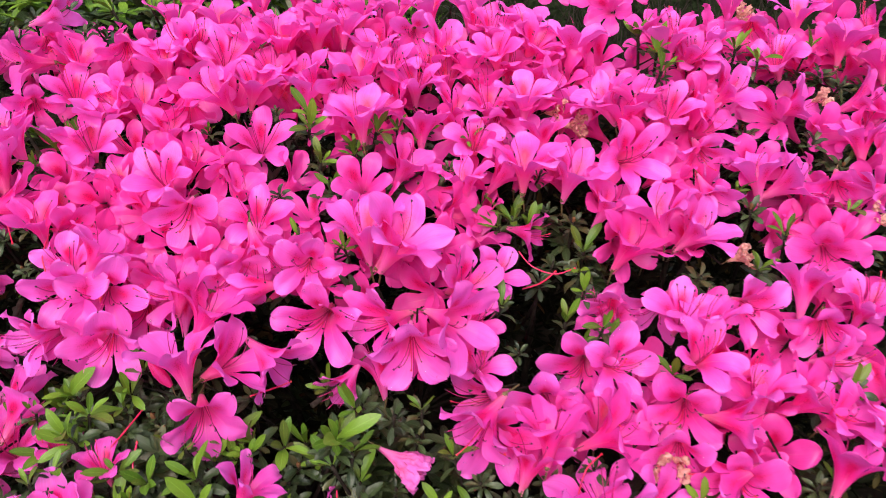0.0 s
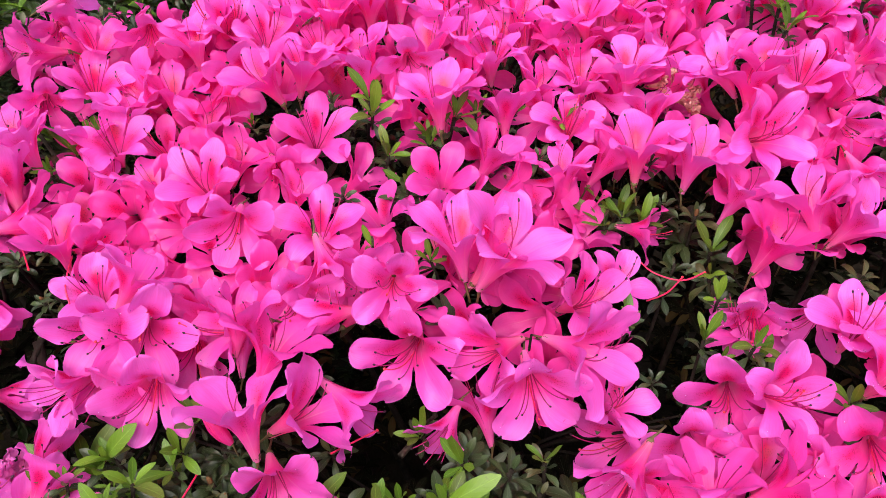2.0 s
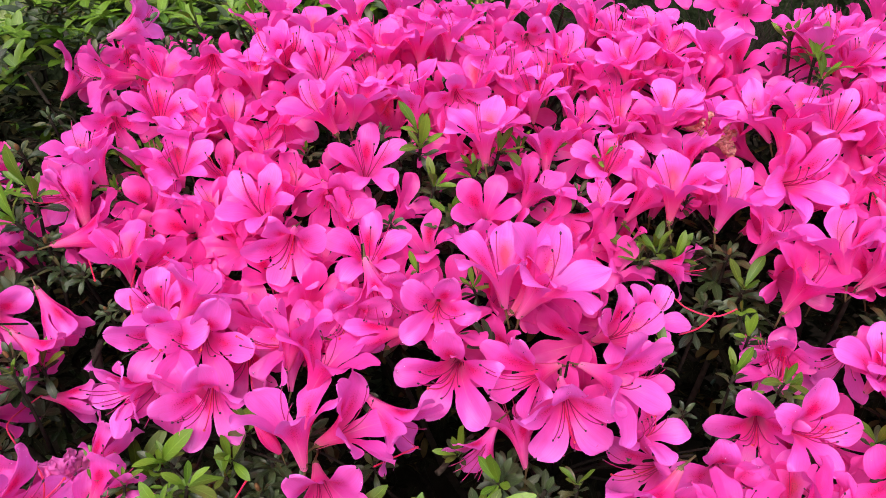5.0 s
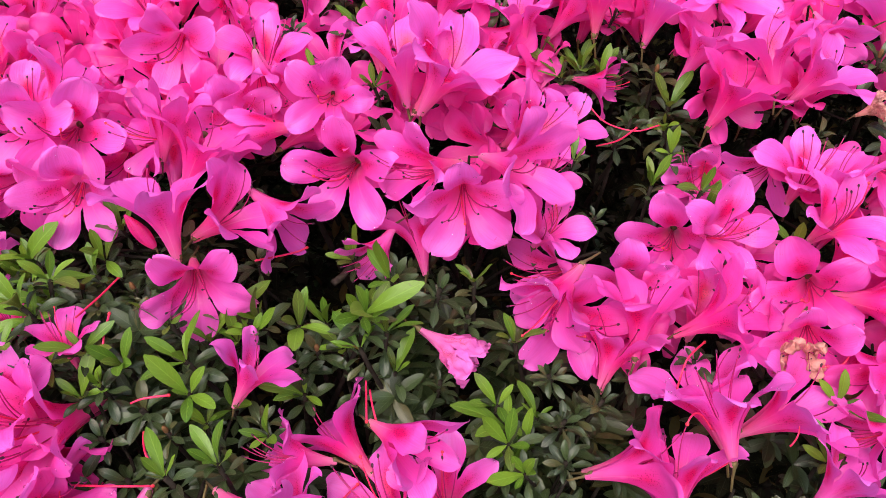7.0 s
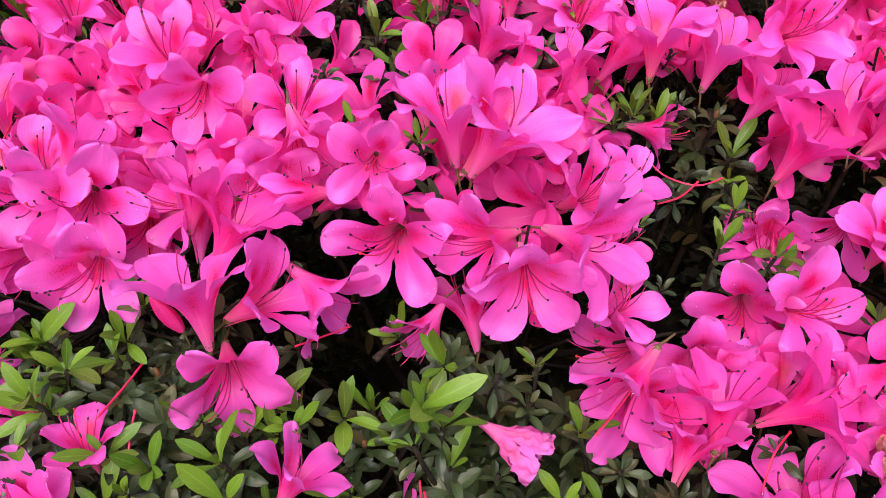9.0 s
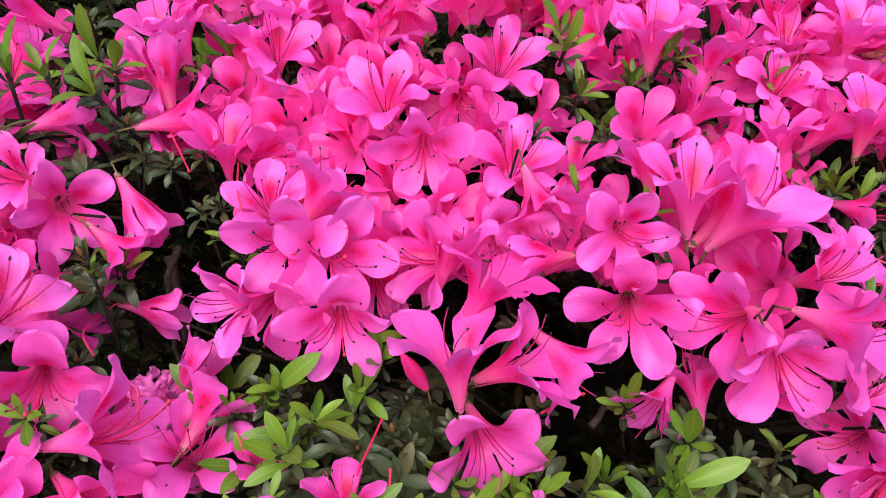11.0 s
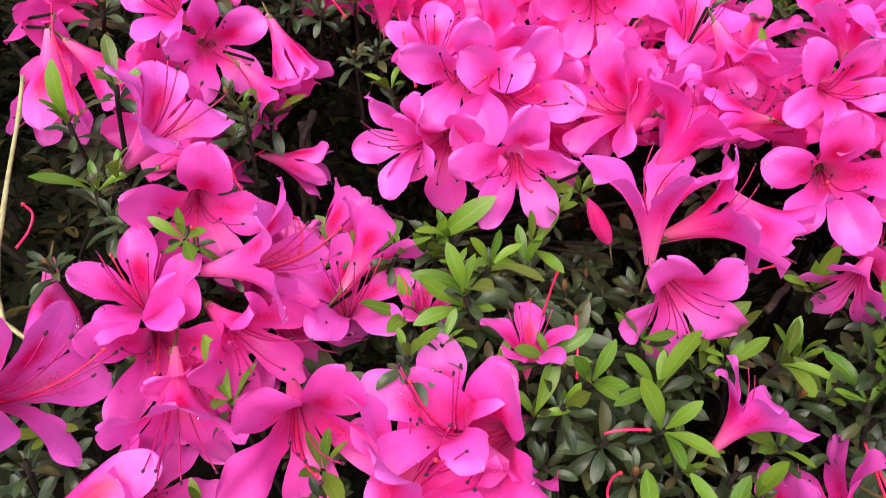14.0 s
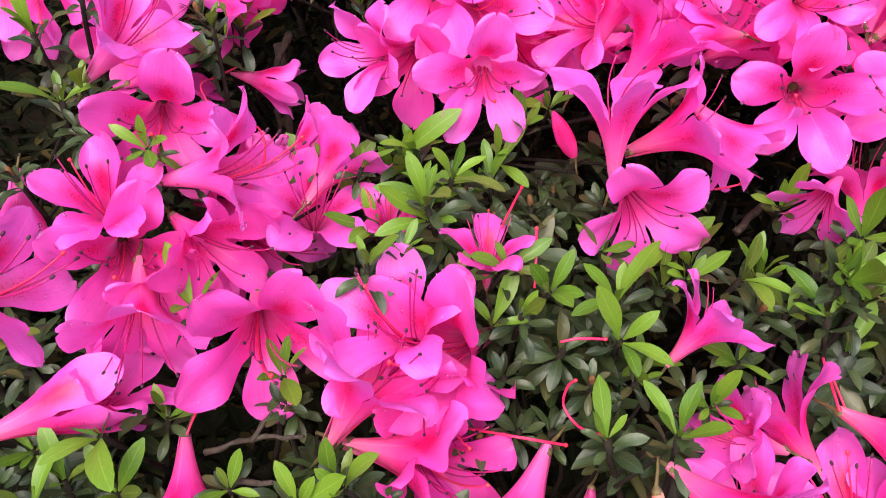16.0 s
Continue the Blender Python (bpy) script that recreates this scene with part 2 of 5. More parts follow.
def petal_mesh(name, spread, mat, seed, width=0.0104, curl=16.0, crumple=0.0, length=0.0450):
    """One fifth of a funnel-shaped corolla: a strip of the tube that widens into a free lobe.
    spread: degrees from the axis at which the lobe ends; the throat lies at the origin, the axis is +z and the lobe leans to +y."""
    rnd = random.Random(seed)
    rows, cols, join = 20, 11, 0.40
    curl_here = curl * rnd.choice((-0.9, 0.1, 0.6, 1.2, 2.0))
    spread_here = spread + rnd.uniform(-16, 10)
    phase, waves, lift = rnd.uniform(0, 6.28), rnd.uniform(2.2, 4.6), rnd.uniform(0.0010, 0.0032)
    wide = width * rnd.uniform(0.88, 1.10)
    notch = rnd.choice((0.0, 0.0, 0.0, 0.0012))
    lean, cup = rnd.uniform(-0.0025, 0.0025), rnd.uniform(-0.6, 0.9)
    r, z, line = 0.0016, 0.0, []
    steps = [1 - (1 - i / (rows - 1)) ** 1.45 for i in range(rows)]
    for i, s in enumerate(steps):
        a = 11 + 13 * smooth(0.08, 0.42, s) + (spread_here - 24) * smooth(0.34, 0.80, s) + curl_here * smooth(0.74, 1.0, s)
        line.append((s, r, z, radians(a)))
        step = (steps[min(i + 1, rows - 1)] - s) * length
        r += step * math.sin(radians(a))
        z += step * math.cos(radians(a))
    throat = next(p[2] for p in line if p[0] >= 0.45)
    verts, uvs = [], []
    for s, r, z, a in line:
        q = max(0.0, (s - join) / (1 - join))
        tube = 0.69 * r
        base = 0.632 * next(p[1] for p in line if p[0] >= 0.33)
        lobe = (base + (wide - base) * smooth(0.0, 0.66, q)) * math.sqrt(max(0.0, 1 - q ** 4.2))
        w = tube if q <= 0 else max(lobe, 0.0009, 0.66 * r * (1 - smooth(0.12, 0.34, q)))
        bend = r * 1.0 if q <= 0 else r * (1 - smooth(0, 0.5, q)) + smooth(0, 0.5, q) * (0.016 + 0.012 * (1 - cup))
        for j in range(cols):
            v = 2 * j / (cols - 1) - 1
            t = v * w / bend
            x, inward = bend * math.sin(t), bend * (1 - math.cos(t))
            # ruffled rim, sunken midrib, one edge over its neighbour
            wave = lift * smooth(0.15, 0.8, q) * abs(v) ** 1.6 * math.sin(phase + waves * 3.1 * s + 2.0 * v)
            wave += 0.0007 * smooth(0.3, 0.9, q) * abs(v) ** 3 * math.sin(2.3 * phase + 26 * s + (3 if v > 0 else 0))
            rib = -0.0007 * smooth(0.0, 0.3, q) * math.exp(-((v / 0.2) ** 2)) * (1 - q)
            off = wave + rib + 0.0008 * v * smooth(-0.05, 0.25, s - join)
            # soft dents over the whole lobe, a shallow notch at its end
            off += 0.0016 * noise.noise(Vector((x * 110 + 3.1 * seed, s * 5, 0.5 * seed))) * smooth(0.45, 0.8, s)
            dip = notch * smooth(0.86, 1.0, q) * math.exp(-((v / 0.35) ** 2))
            if crumple:
                k = Vector((x * 130 + seed, s * 9, v * 2))
                off += crumple * noise.noise(k) * smooth(0.2, 0.7, s)
                x += crumple * 0.7 * noise.noise(k + Vector((7, 3, 1))) * smooth(0.2, 0.7, s)
            nr, nz = -math.cos(a), math.sin(a)
            verts.append((x + lean * q * q, r - dip * math.sin(a) + nr * (inward + off), z - throat - dip * math.cos(a) + nz * (inward * 0.9 + off)))
            uvs.append((s, v * 0.5 + 0.5))
    return mesh_of(name, verts, grid_faces(rows, cols), [mat], uvs)


def tube(points, radii, sides=5):
    verts, faces = [], []
    last = Vector((0.3, 0.9, 0.1))
    for i, p in enumerate(points):
        p = Vector(p)
        d = (Vector(points[min(i + 1, len(points) - 1)]) - Vector(points[max(i - 1, 0)])).normalized()
        side = d.cross(last)
        if side.length < 1e-4:
            side = d.orthogonal()
        side.normalize()
        up = side.cross(d)
        for k in range(sides):
            a = 2 * math.pi * k / sides
            verts.append(p + radii[i] * (math.cos(a) * side + math.sin(a) * up))
    for i in range(len(points) - 1):
        for k in range(sides):
            faces.append((i * sides + k, i * sides + (k + 1) % sides, (i + 1) * sides + (k + 1) % sides, (i + 1) * sides + k))
    faces.append(tuple(range(sides - 1, -1, -1)))
    faces.append(tuple((len(points) - 1) * sides + k for k in range(sides)))
    return verts, faces


def blob(centre, axis, half, radius, rings=4, sides=6):
    axis = Vector(axis).normalized()
    side = axis.orthogonal().normalized()
    up = axis.cross(side)
    verts, faces = [], []
    for i in range(rings + 1):
        t = math.pi * i / rings
        rr = max(0.06, math.sin(t)) * radius
        for k in range(sides):
            a = 2 * math.pi * k / sides
            verts.append(Vector(centre) + axis * (-half * math.cos(t)) + rr * (math.cos(a) * side + math.sin(a) * up))
    for i in range(rings):
        for k in range(sides):
            faces.append((i * sides + k, i * sides + (k + 1) % sides, (i + 1) * sides + (k + 1) % sides, (i + 1) * sides + k))
    faces.append(tuple(range(sides - 1, -1, -1)))
    faces.append(tuple(rings * sides + k for k in range(sides)))
    return verts, faces


def join_meshes(name, pieces, mats):
    verts, faces, slots = [], [], []
    for (v, f), slot in pieces:
        o = len(verts)
        verts += list(v)
        faces += [tuple(i + o for i in q) for q in f]
        slots += [slot] * len(f)
    return mesh_of(name, verts, faces, mats, None, slots)


def stamen_mesh(name, aim, reach, rise, thick, mats, tip):
    """A thread from deep in the tube that leans out to the lower petals and turns up at its end."""
    ca, sa = math.cos(radians(aim)), math.sin(radians(aim))
    pts = []
    for i in range(12):
        t = i / 11
        out = 0.0012 + 0.013 * t ** 1.5
        pts.append((ca * out, sa * out + rise * t ** 2.6, -0.016 + reach * t))
    end = Vector(pts[-1])
    d = (end - Vector(pts[-2])).normalized()
    radii = [thick * (1 - 0.25 * i / 11) for i in range(12)]
    head = blob(end + d * tip[0] * 0.5, d, tip[0], tip[1])
    return join_meshes(name, [(tube(pts, radii, 5), 0)], mats[:1]), join_meshes("anther" if name == "stamen" else "stigma", [(head, 0)], mats[1:])


def leaf_mesh(name, length, half, fold, droop, mat, seed):
    """An elliptic leaf with a pointed tip and a folded midrib; it grows along +y from the origin, face up."""
    rnd = random.Random(seed)
    rows, cols = 9, 5
    verts, uvs = [], []
    twist, wave = rnd.uniform(-0.25, 0.25), rnd.uniform(0, 6.28)
    y, z = 0.0, 0.0
    for i in range(rows):
        s = i / (rows - 1)
        w = half * (math.sin(math.pi * min(1.0, s * 0.97 + 0.015) ** 1.45) ** 0.68 if 0 < s < 1 else 0.14 if s == 0 else 0.10)
        for j in range(cols):
            v = 2 * j / (cols - 1) - 1
            x = v * w
            lift = abs(v) * w * fold + 0.0004 * math.sin(wave + 7 * s) * abs(v)
            c, sn = math.cos(twist * s), math.sin(twist * s)
            verts.append((x * c - lift * sn, y, z + x * sn + lift * c))
            uvs.append((s, v * 0.5 + 0.5))
        a = droop * (s - 0.25)
        y += length / (rows - 1) * math.cos(a)
        z -= length / (rows - 1) * math.sin(a)
    return mesh_of(name, verts, grid_faces(rows, cols), [mat], uvs)


def part(name, data, parent, m=None, label=""):
    ob = new(name, data)
    ob.parent = parent
    if m is not None:
        ob.matrix_basis = m
    if label:
        ob["label"] = label
    return ob


PETALS = {}
for key, spread, width, length in (("open", 74, 0.0096, 0.0470), ("funnel", 60, 0.0098, 0.0500), ("half", 24, 0.0082, 0.0500)):
    for role, mat in (("lower", PETAL), ("side", PETAL_SIDE), ("top", PETAL_TOP)):
        PETALS[key, role] = [petal_mesh("petal", spread, mat, 11 * k + len(key), width * (1.1 if role == "top" else 1.0), 16.0, 0.0, length) for k in range(9 if role == "lower" else 6)]
for role in ("lower", "side", "top"):
    PETALS["wilted", role] = [petal_mesh("petal", 26, PETAL_WILTED, 71 + k, 0.0098, 30, 0.006) for k in range(3)]
    PETALS["dried", role] = [petal_mesh("petal", 44, PETAL_DRIED, 91 + k, 0.0085, 60, 0.009) for k in range(3)]

STAMENS = [stamen_mesh("stamen", 270 + a, 0.039 + 0.003 * (k % 3), 0.014 + 0.003 * (k % 2), 0.00036, [FILAMENT, ANTHER], (0.0011, 0.0006)) for k, a in enumerate((-62, -30, 0, 28, 58, -45))]
PISTILS = [stamen_mesh("pistil", 270 + a, 0.044, 0.018, 0.00044, [STYLE, STIGMA], (0.0008, 0.0008)) for a in (-14, 12)]


def calyx_mesh():
    pts = [(0.002, -0.003, -0.034), (0.001, -0.0015, -0.028), (0, 0, -0.0235), (0, 0, -0.0215), (0, 0, -0.0200)]
    return join_meshes("calyx", [(tube(pts, [0.0006, 0.0006, 0.0008, 0.0021, 0.0019], 7), 0)], [STALK])


CALYX = calyx_mesh()

LEAVES_OLD = [leaf_mesh("leaf", 0.0128 + 0.0014 * k, 0.0022 + 0.00018 * k, 0.26, 0.2 + 0.28 * k, LEAF_OLD, 300 + k) for k in range(5)]
LEAVES_NEW = [leaf_mesh("leaf", 0.0185 + 0.0018 * k, 0.0026 + 0.00024 * k, 0.24, -0.1 + 0.2 * k, LEAF_NEW, 320 + k) for k in range(5)]
STEM = join_meshes("stem", [(tube([(0.004, 0.003, -0.075), (0.001, 0.001, -0.04), (0, 0, -0.012), (0, 0, 0.001)], [0.0016, 0.0013, 0.0011, 0.0013], 6), 0)], [BARK])
BUD = join_meshes("bud", [(blob((0, 0, 0.002), (0, 0, 1), 0.0036, 0.0015, 5, 7), 0)], [BUD_SCALE])


def closed_bud_mesh():
    """Furled petals twisted into a pointed bud."""
    verts, uvs = [], []
    rows, cols = 13, 21
    for i in range(rows):
        s = i / (rows - 1)
        r = 0.0058 * math.sin(math.pi * (0.08 + 0.90 * s) ** 0.9) ** 0.8 + 0.0003
        for j in range(cols):
            a = 2 * math.pi * j / (cols - 1)
            rr = r * (1 + 0.10 * math.cos(5 * a + 3.0 * s))
            verts.append((rr * math.cos(a + 1.1 * s), rr * math.sin(a + 1.1 * s), -0.018 + 0.036 * s))
            uvs.append((0.3 + 0.35 * s, (5 * j / (cols - 1)) % 1.0))
    return mesh_of("bud", verts, grid_faces(rows, cols), [PETAL_SIDE], uvs)


CLOSED_BUD = closed_bud_mesh()


def curled_pistil_mesh(seed):
    """A bare style that has stayed behind, bent over at its end."""
    rnd = random.Random(seed)
    p, a, b = Vector((0, 0, 0)), rnd.uniform(-0.3, 0.3), rnd.uniform(0.06, 0.16)
    pts = []
    for i in range(16):
        pts.append(p.copy())
        p += 0.0021 * Vector((math.sin(a) * 0.9, 0.3 * math.sin(1.7 * a + seed), math.cos(a)))
        a += b * (0.5 + i / 12)
    d = (pts[-1] - pts[-2]).normalized()
    return join_meshes("pistil", [(tube(pts, [0.00075 - 0.00001 * i for i in range(16)], 6), 0)], [STYLE]), join_meshes("stigma", [(blob(pts[-1], d, 0.0012, 0.0013), 0)], [STIGMA])


CURLED = [curled_pistil_mesh(k) for k in range(5)]


# ---- setting ----
def under(x, y):
    """Height of the shrub's outer skin."""
    if y < 0.22:
        z = 0.521 - 0.044 * x - 1.5 * (0.22 - y)
    elif y < 0.70:
        z = 0.416 - 0.044 * x + 0.478 * y
    elif y < 0.92:
        z = 0.751 - 0.044 * x + 0.12 * (y - 0.70)
    else:
        z = 0.777 - 0.044 * x - 2.2 * (y - 0.92)
    if abs(x) > 0.75:
        z -= 2.0 * (abs(x) - 0.75)
    return z


def ground_mesh():
    steps = [-300, -60, -12, -4] + [-2 + 0.1 * k for k in range(41)] + [4, 12, 60, 300]
    verts = [(a, b + 0.5, 0.018 * noise.noise(Vector((a * 3, b * 3, 0))) * (abs(a) < 3 and abs(b) < 3)) for b in steps for a in steps]
    return mesh_of("ground", verts, grid_faces(len(steps), len(steps)), [SOIL])


tagged(new("ground", ground_mesh()), "dark bare garden soil beneath the shrubs", "ground", kind="structure")

# added tall clipped hedge that blocks low sky light, low on the open side
def hedge_top(a):
    return 0.9 + 2.3 * smooth(-0.45, 0.05, math.sin(a))


def hedge_skin(a, t):
    """A point of the inner face (t 0 to 1), the rounded top and the outer face (to 2) of the hedge."""
    h = hedge_top(a)
    u = (t - 1) * 3.0
    r = 2.85 + 0.25 * math.tanh(u) + 0.10 * noise.noise(Vector((4 * math.cos(a), 4 * math.sin(a), 2.2 * t)))
    z = h * (1 - abs(t - 1) ** 3.0) + 0.08 * noise.noise(Vector((6 * math.cos(a), 6 * math.sin(a), 7 + t))) - 0.03
    return Vector((r * math.cos(a), 0.5 + r * math.sin(a), z))


verts = [hedge_skin(2 * math.pi * k / 144, i / 12) for k in range(145) for i in range(25)]
HEDGE = plain_material("blocker_hedge_green", (0.006, 0.010, 0.004), (0.022, 0.030, 0.013), 0.9, 30, 1.0, 0.03)
tagged(new("wall_surround", mesh_of("wall_surround", verts, grid_faces(145, 25), [HEDGE])), "added dark green clipped hedge ring that blocks low sky light", "hedge", kind="structure")

# ---- the shrub's wood ----
shrub = tagged(new("azalea_shrub"), "dense azalea shrub with thin grey-brown branches rooted in soil", "shrub")
shrub.location = (0, 0.6, 0)
rnd = random.Random(5)
KNOTS = []
for gx in range(-5, 6):
    for gy in range(0, 5):
        tip = Vector((gx * 0.125 + rnd.uniform(-0.04, 0.04), 0.27 + gy * 0.145 + rnd.uniform(-0.04, 0.04), 0))
        tip.z = under(tip.x, tip.y) - rnd.uniform(0.07, 0.11)
        root = Vector((0.22 * tip.x + rnd.uniform(-0.03, 0.03), 0.60 + 0.2 * (tip.y - 0.6), -0.02))
        elbow = Vector((0.6 * tip.x + 0.4 * root.x, 0.55 * tip.y + 0.45 * root.y, 0.52 * tip.z)) + Vector((rnd.uniform(-0.05, 0.05), rnd.uniform(-0.05, 0.05), 0))
        pts, radii = [], []
        for i in range(13):
            t = i / 12
            p = root * (1 - t) ** 2 + elbow * 2 * t * (1 - t) + tip * t * t
            p += 0.010 * Vector((noise.noise(p * 14), noise.noise(p * 14 + Vector((5, 5, 5))), 0))
            pts.append(p)
            radii.append(0.0055 * (1 - t) + 0.0016)
        KNOTS += pts[6:]
        me = join_meshes("branch", [(tube(pts, radii, 6), 0)], [BARK])
        ob = part("branch", me, shrub)
        ob.matrix_parent_inverse = Matrix.Translation((0, -0.6, 0))

TWIG = join_meshes("twig", [(tube([(0, 0, 0), (0.03, 0.02, 0.3), (-0.02, 0.03, 0.6), (0.0, 0.0, 1.0)], [0.016, 0.014, 0.012, 0.010], 5), 0)], [BARK])
PLACED, BLOOMS, SHOOTS, GAPS = [], [], [], []
SLANT = Vector((0.0, 0.80, -0.60))


def gap(x, y, z):
    GAPS.append((x, y, z))


def twig_to(p):
    """A twig from the nearest branch up to p."""
    k = min(KNOTS, key=lambda q: (q - p).length + 0.6 * max(0.0, q.z - p.z + 0.02))
    d = p - k
    turn = d.to_track_quat("Z", "Y").to_matrix().to_4x4()
    thick = 0.075
    ob = part("twig", TWIG, shrub, Matrix.Translation(k) @ turn @ Matrix.Diagonal((thick, thick, d.length, 1)))
    ob.matrix_parent_inverse = Matrix.Translation((0, -0.6, 0))


STRAW = plain_material("pale_straw", (0.24, 0.20, 0.08), (0.40, 0.36, 0.18), 0.6, 300)


# ---- flowers ----
def raindrops(flower, rnd):
    """Small flattened beads of water on the lobes of one flower."""
    pieces = []
    for petal in flower.children:
        if not petal.name.startswith("petal"):
            continue
        me, m = petal.data, petal.matrix_basis
        for _ in range(rnd.randint(3, 13)):
            v = me.vertices[rnd.randrange(len(me.vertices) * 5 // 9, len(me.vertices) - 11)]
            n = (m.to_3x3() @ v.normal).normalized()
            if n.z < 0:
                n = -n
            r = rnd.choice((0.0003, 0.0004, 0.0004, 0.0005, 0.0006, 0.0008))
            pieces.append((blob(m @ v.co + n * 0.35 * r, n, 0.62 * r, r, 4, 7), 0))
    return join_meshes("dew", pieces, [WATER])


def bloom(key, x, y, z, azimuth, rise, size, stamens, label, group, roll=None, twig=True):
    PLACED.append((x, y, z))
    BLOOMS.append((x, y, z))
    rnd = random.Random(int(1e6 * abs(x) + 1e3 * abs(y) + 7 * azimuth))
    here = facing(x, y, z, azimuth, rise, rnd.uniform(-22, 22) if roll is None else roll, size)
    ob = tagged(new("azalea_flower"), label, "flower", group)
    ob.matrix_basis = here
    ob.empty_display_size = 0.01
    pale, deep = rnd.random() ** 1.5, rnd.random() ** 2.5
    if key == "wilted":
        pale, deep = 0.95, 0.0
    for k in range(5):
        role = "top" if k == 0 else "side" if k in (1, 4) else "lower"
        me = rnd.choice(PETALS[key, role])
        grow = rnd.uniform(0.90, 1.07)
        petal = part("petal", me, ob, pose(0, 0, 0, rnd.uniform(-2, 2), rnd.uniform(-1.5, 1.5), 72 * k + rnd.uniform(-4, 4)) @ Matrix.Diagonal((rnd.choice((-1, 1)) * grow, grow, rnd.uniform(0.95, 1.05), 1)))
        petal.color = (pale, deep, 0, 1)
    for k in rnd.sample(range(6), stamens):
        thread, tip = STAMENS[k]
        stamen = part("stamen", thread, ob, pose(0, 0, 0, rnd.uniform(-5, 5), rnd.uniform(-4, 4), rnd.uniform(-9, 9)) @ Matrix.Diagonal((1, 1, 0.92 if key == "open" else 0.75, 1)))
        part("anther", tip, stamen, None, "dark purple anther")
    if stamens > 2 and rnd.random() < 0.6:
        thread, tip = rnd.choice(PISTILS)
        pistil = part("pistil", thread, ob, pose(0, 0, 0, rnd.uniform(-6, 6), rnd.uniform(-5, 5), rnd.uniform(-12, 12)) @ Matrix.Diagonal((1, 1, 1 if key == "open" else 0.85, 1)))
        part("stigma", tip, pistil)
    part("calyx", CALYX, ob)
    if key == "open" and y < 0.50 and stamens > 2:
        tagged(part("dew", raindrops(ob, rnd), ob), "clear beads of rain water on the petals", kind="stuff")
    if twig:
        twig_to(here @ Vector((0.001, -0.002, -0.033)))
    return ob


def open_bloom(x, y, z, azimuth, rise, size, roll=None):
    bloom("open", x, y, z, azimuth, rise, size, 5, "wide open bright pink azalea flower with dark anthers", "azalea flowers on the shrub", roll)


def funnel_bloom(x, y, z, azimuth, rise, size, roll=None):
    bloom("funnel", x, y, z, azimuth, rise, size, 2, "funnel-shaped hot pink azalea flower seen on its stalk", "azalea flowers on the shrub", roll)


def half_bloom(x, y, z, azimuth, rise, size, roll=None):
    bloom("half", x, y, z, azimuth, rise, size, 2, "half-closed narrow pink azalea flower", "azalea flowers on the shrub", roll)


def wilted_bloom(x, y, z, azimuth, rise, size, roll=None):
    bloom("wilted", x, y, z, azimuth, rise, size, 2, "wilted crumpled pink azalea flower hanging limp", "wilted azalea flowers", roll)


def dried_bloom(x, y, z, azimuth, rise, size, roll=None):
    bloom("dried", x, y, z, azimuth, rise, 0.75 * size, 1, "dried shrivelled tan and peach azalea flower", "wilted azalea flowers", roll)


def facing(x, y, z, azimuth, rise, roll, size):
    """The pose of a flower whose mouth looks along azimuth and rise; its upper petal points up."""
    axis = Vector((math.cos(radians(azimuth)) * math.cos(radians(rise)), math.sin(radians(azimuth)) * math.cos(radians(rise)), math.sin(radians(rise))))
    up = Vector((0, 0, 1)) - axis * axis.z
    if up.length < 0.35:
        up = Vector((-axis.x, -axis.y, 0)) + 0.2 * Vector((0, 1, 0))
        up -= axis * up.dot(axis)
    up.normalize()
    turn = Matrix((up.cross(axis), up, axis)).transposed().to_4x4()
    return Matrix.Translation((x, y, z)) @ turn @ pose(0, 0, 0, 0, 0, roll) @ Matrix.Diagonal((size, size, size, 1))


def closed_bud(x, y, z, azimuth, rise, size):
    ob = tagged(new("azalea_bud"), "closed magenta azalea bud with furled petals", "bud", "azalea buds")
    ob.matrix_basis = facing(x, y, z, azimuth, rise, 0, size)
    petals = part("petals", CLOSED_BUD, ob)
    petals.color = (0.0, 1.0, 0, 1)
    part("calyx", CALYX, ob, Matrix.Translation((0, 0, 0.003)))
    twig_to(ob.matrix_basis @ Vector((0.001, -0.002, -0.030)))


def spent_pistil(x, y, z, azimuth, rise, size):
    thread, tip = CURLED[int(1e5 * abs(x + y)) % 5]
    ob = tagged(new("spent_pistil", thread), "bare red pistil of a dropped azalea flower", "pistil", "bare pistils")
    ob.matrix_basis = facing(x, y, z, azimuth, rise, 0, size)
    part("stigma", tip, ob)


def style_thread(points):
    """A long bare style that a dropped flower has left behind, knobbed at its end."""
    pts = []
    ring = [Vector(points[0])] + [Vector(q) for q in points] + [Vector(points[-1])]
    for a, b, c, d in zip(ring, ring[1:], ring[2:], ring[3:]):
        for i in range(5):
            t = i / 5
            pts.append(0.5 * (2 * b + (c - a) * t + (2 * a - 5 * b + 4 * c - d) * t * t + (3 * b - a - 3 * c + d) * t ** 3))
    pts.append(ring[-1])
    ob = tagged(new("spent_pistil", join_meshes("spent_pistil", [(tube(pts, [0.00052] * len(pts), 6), 0)], [STYLE])), "long bare red pistil of a dropped azalea flower", "pistil", "bare pistils")
    part("stigma", join_meshes("stigma", [(blob(pts[-1], pts[-1] - pts[-2], 0.0010, 0.0009), 0)], [STIGMA]), ob)


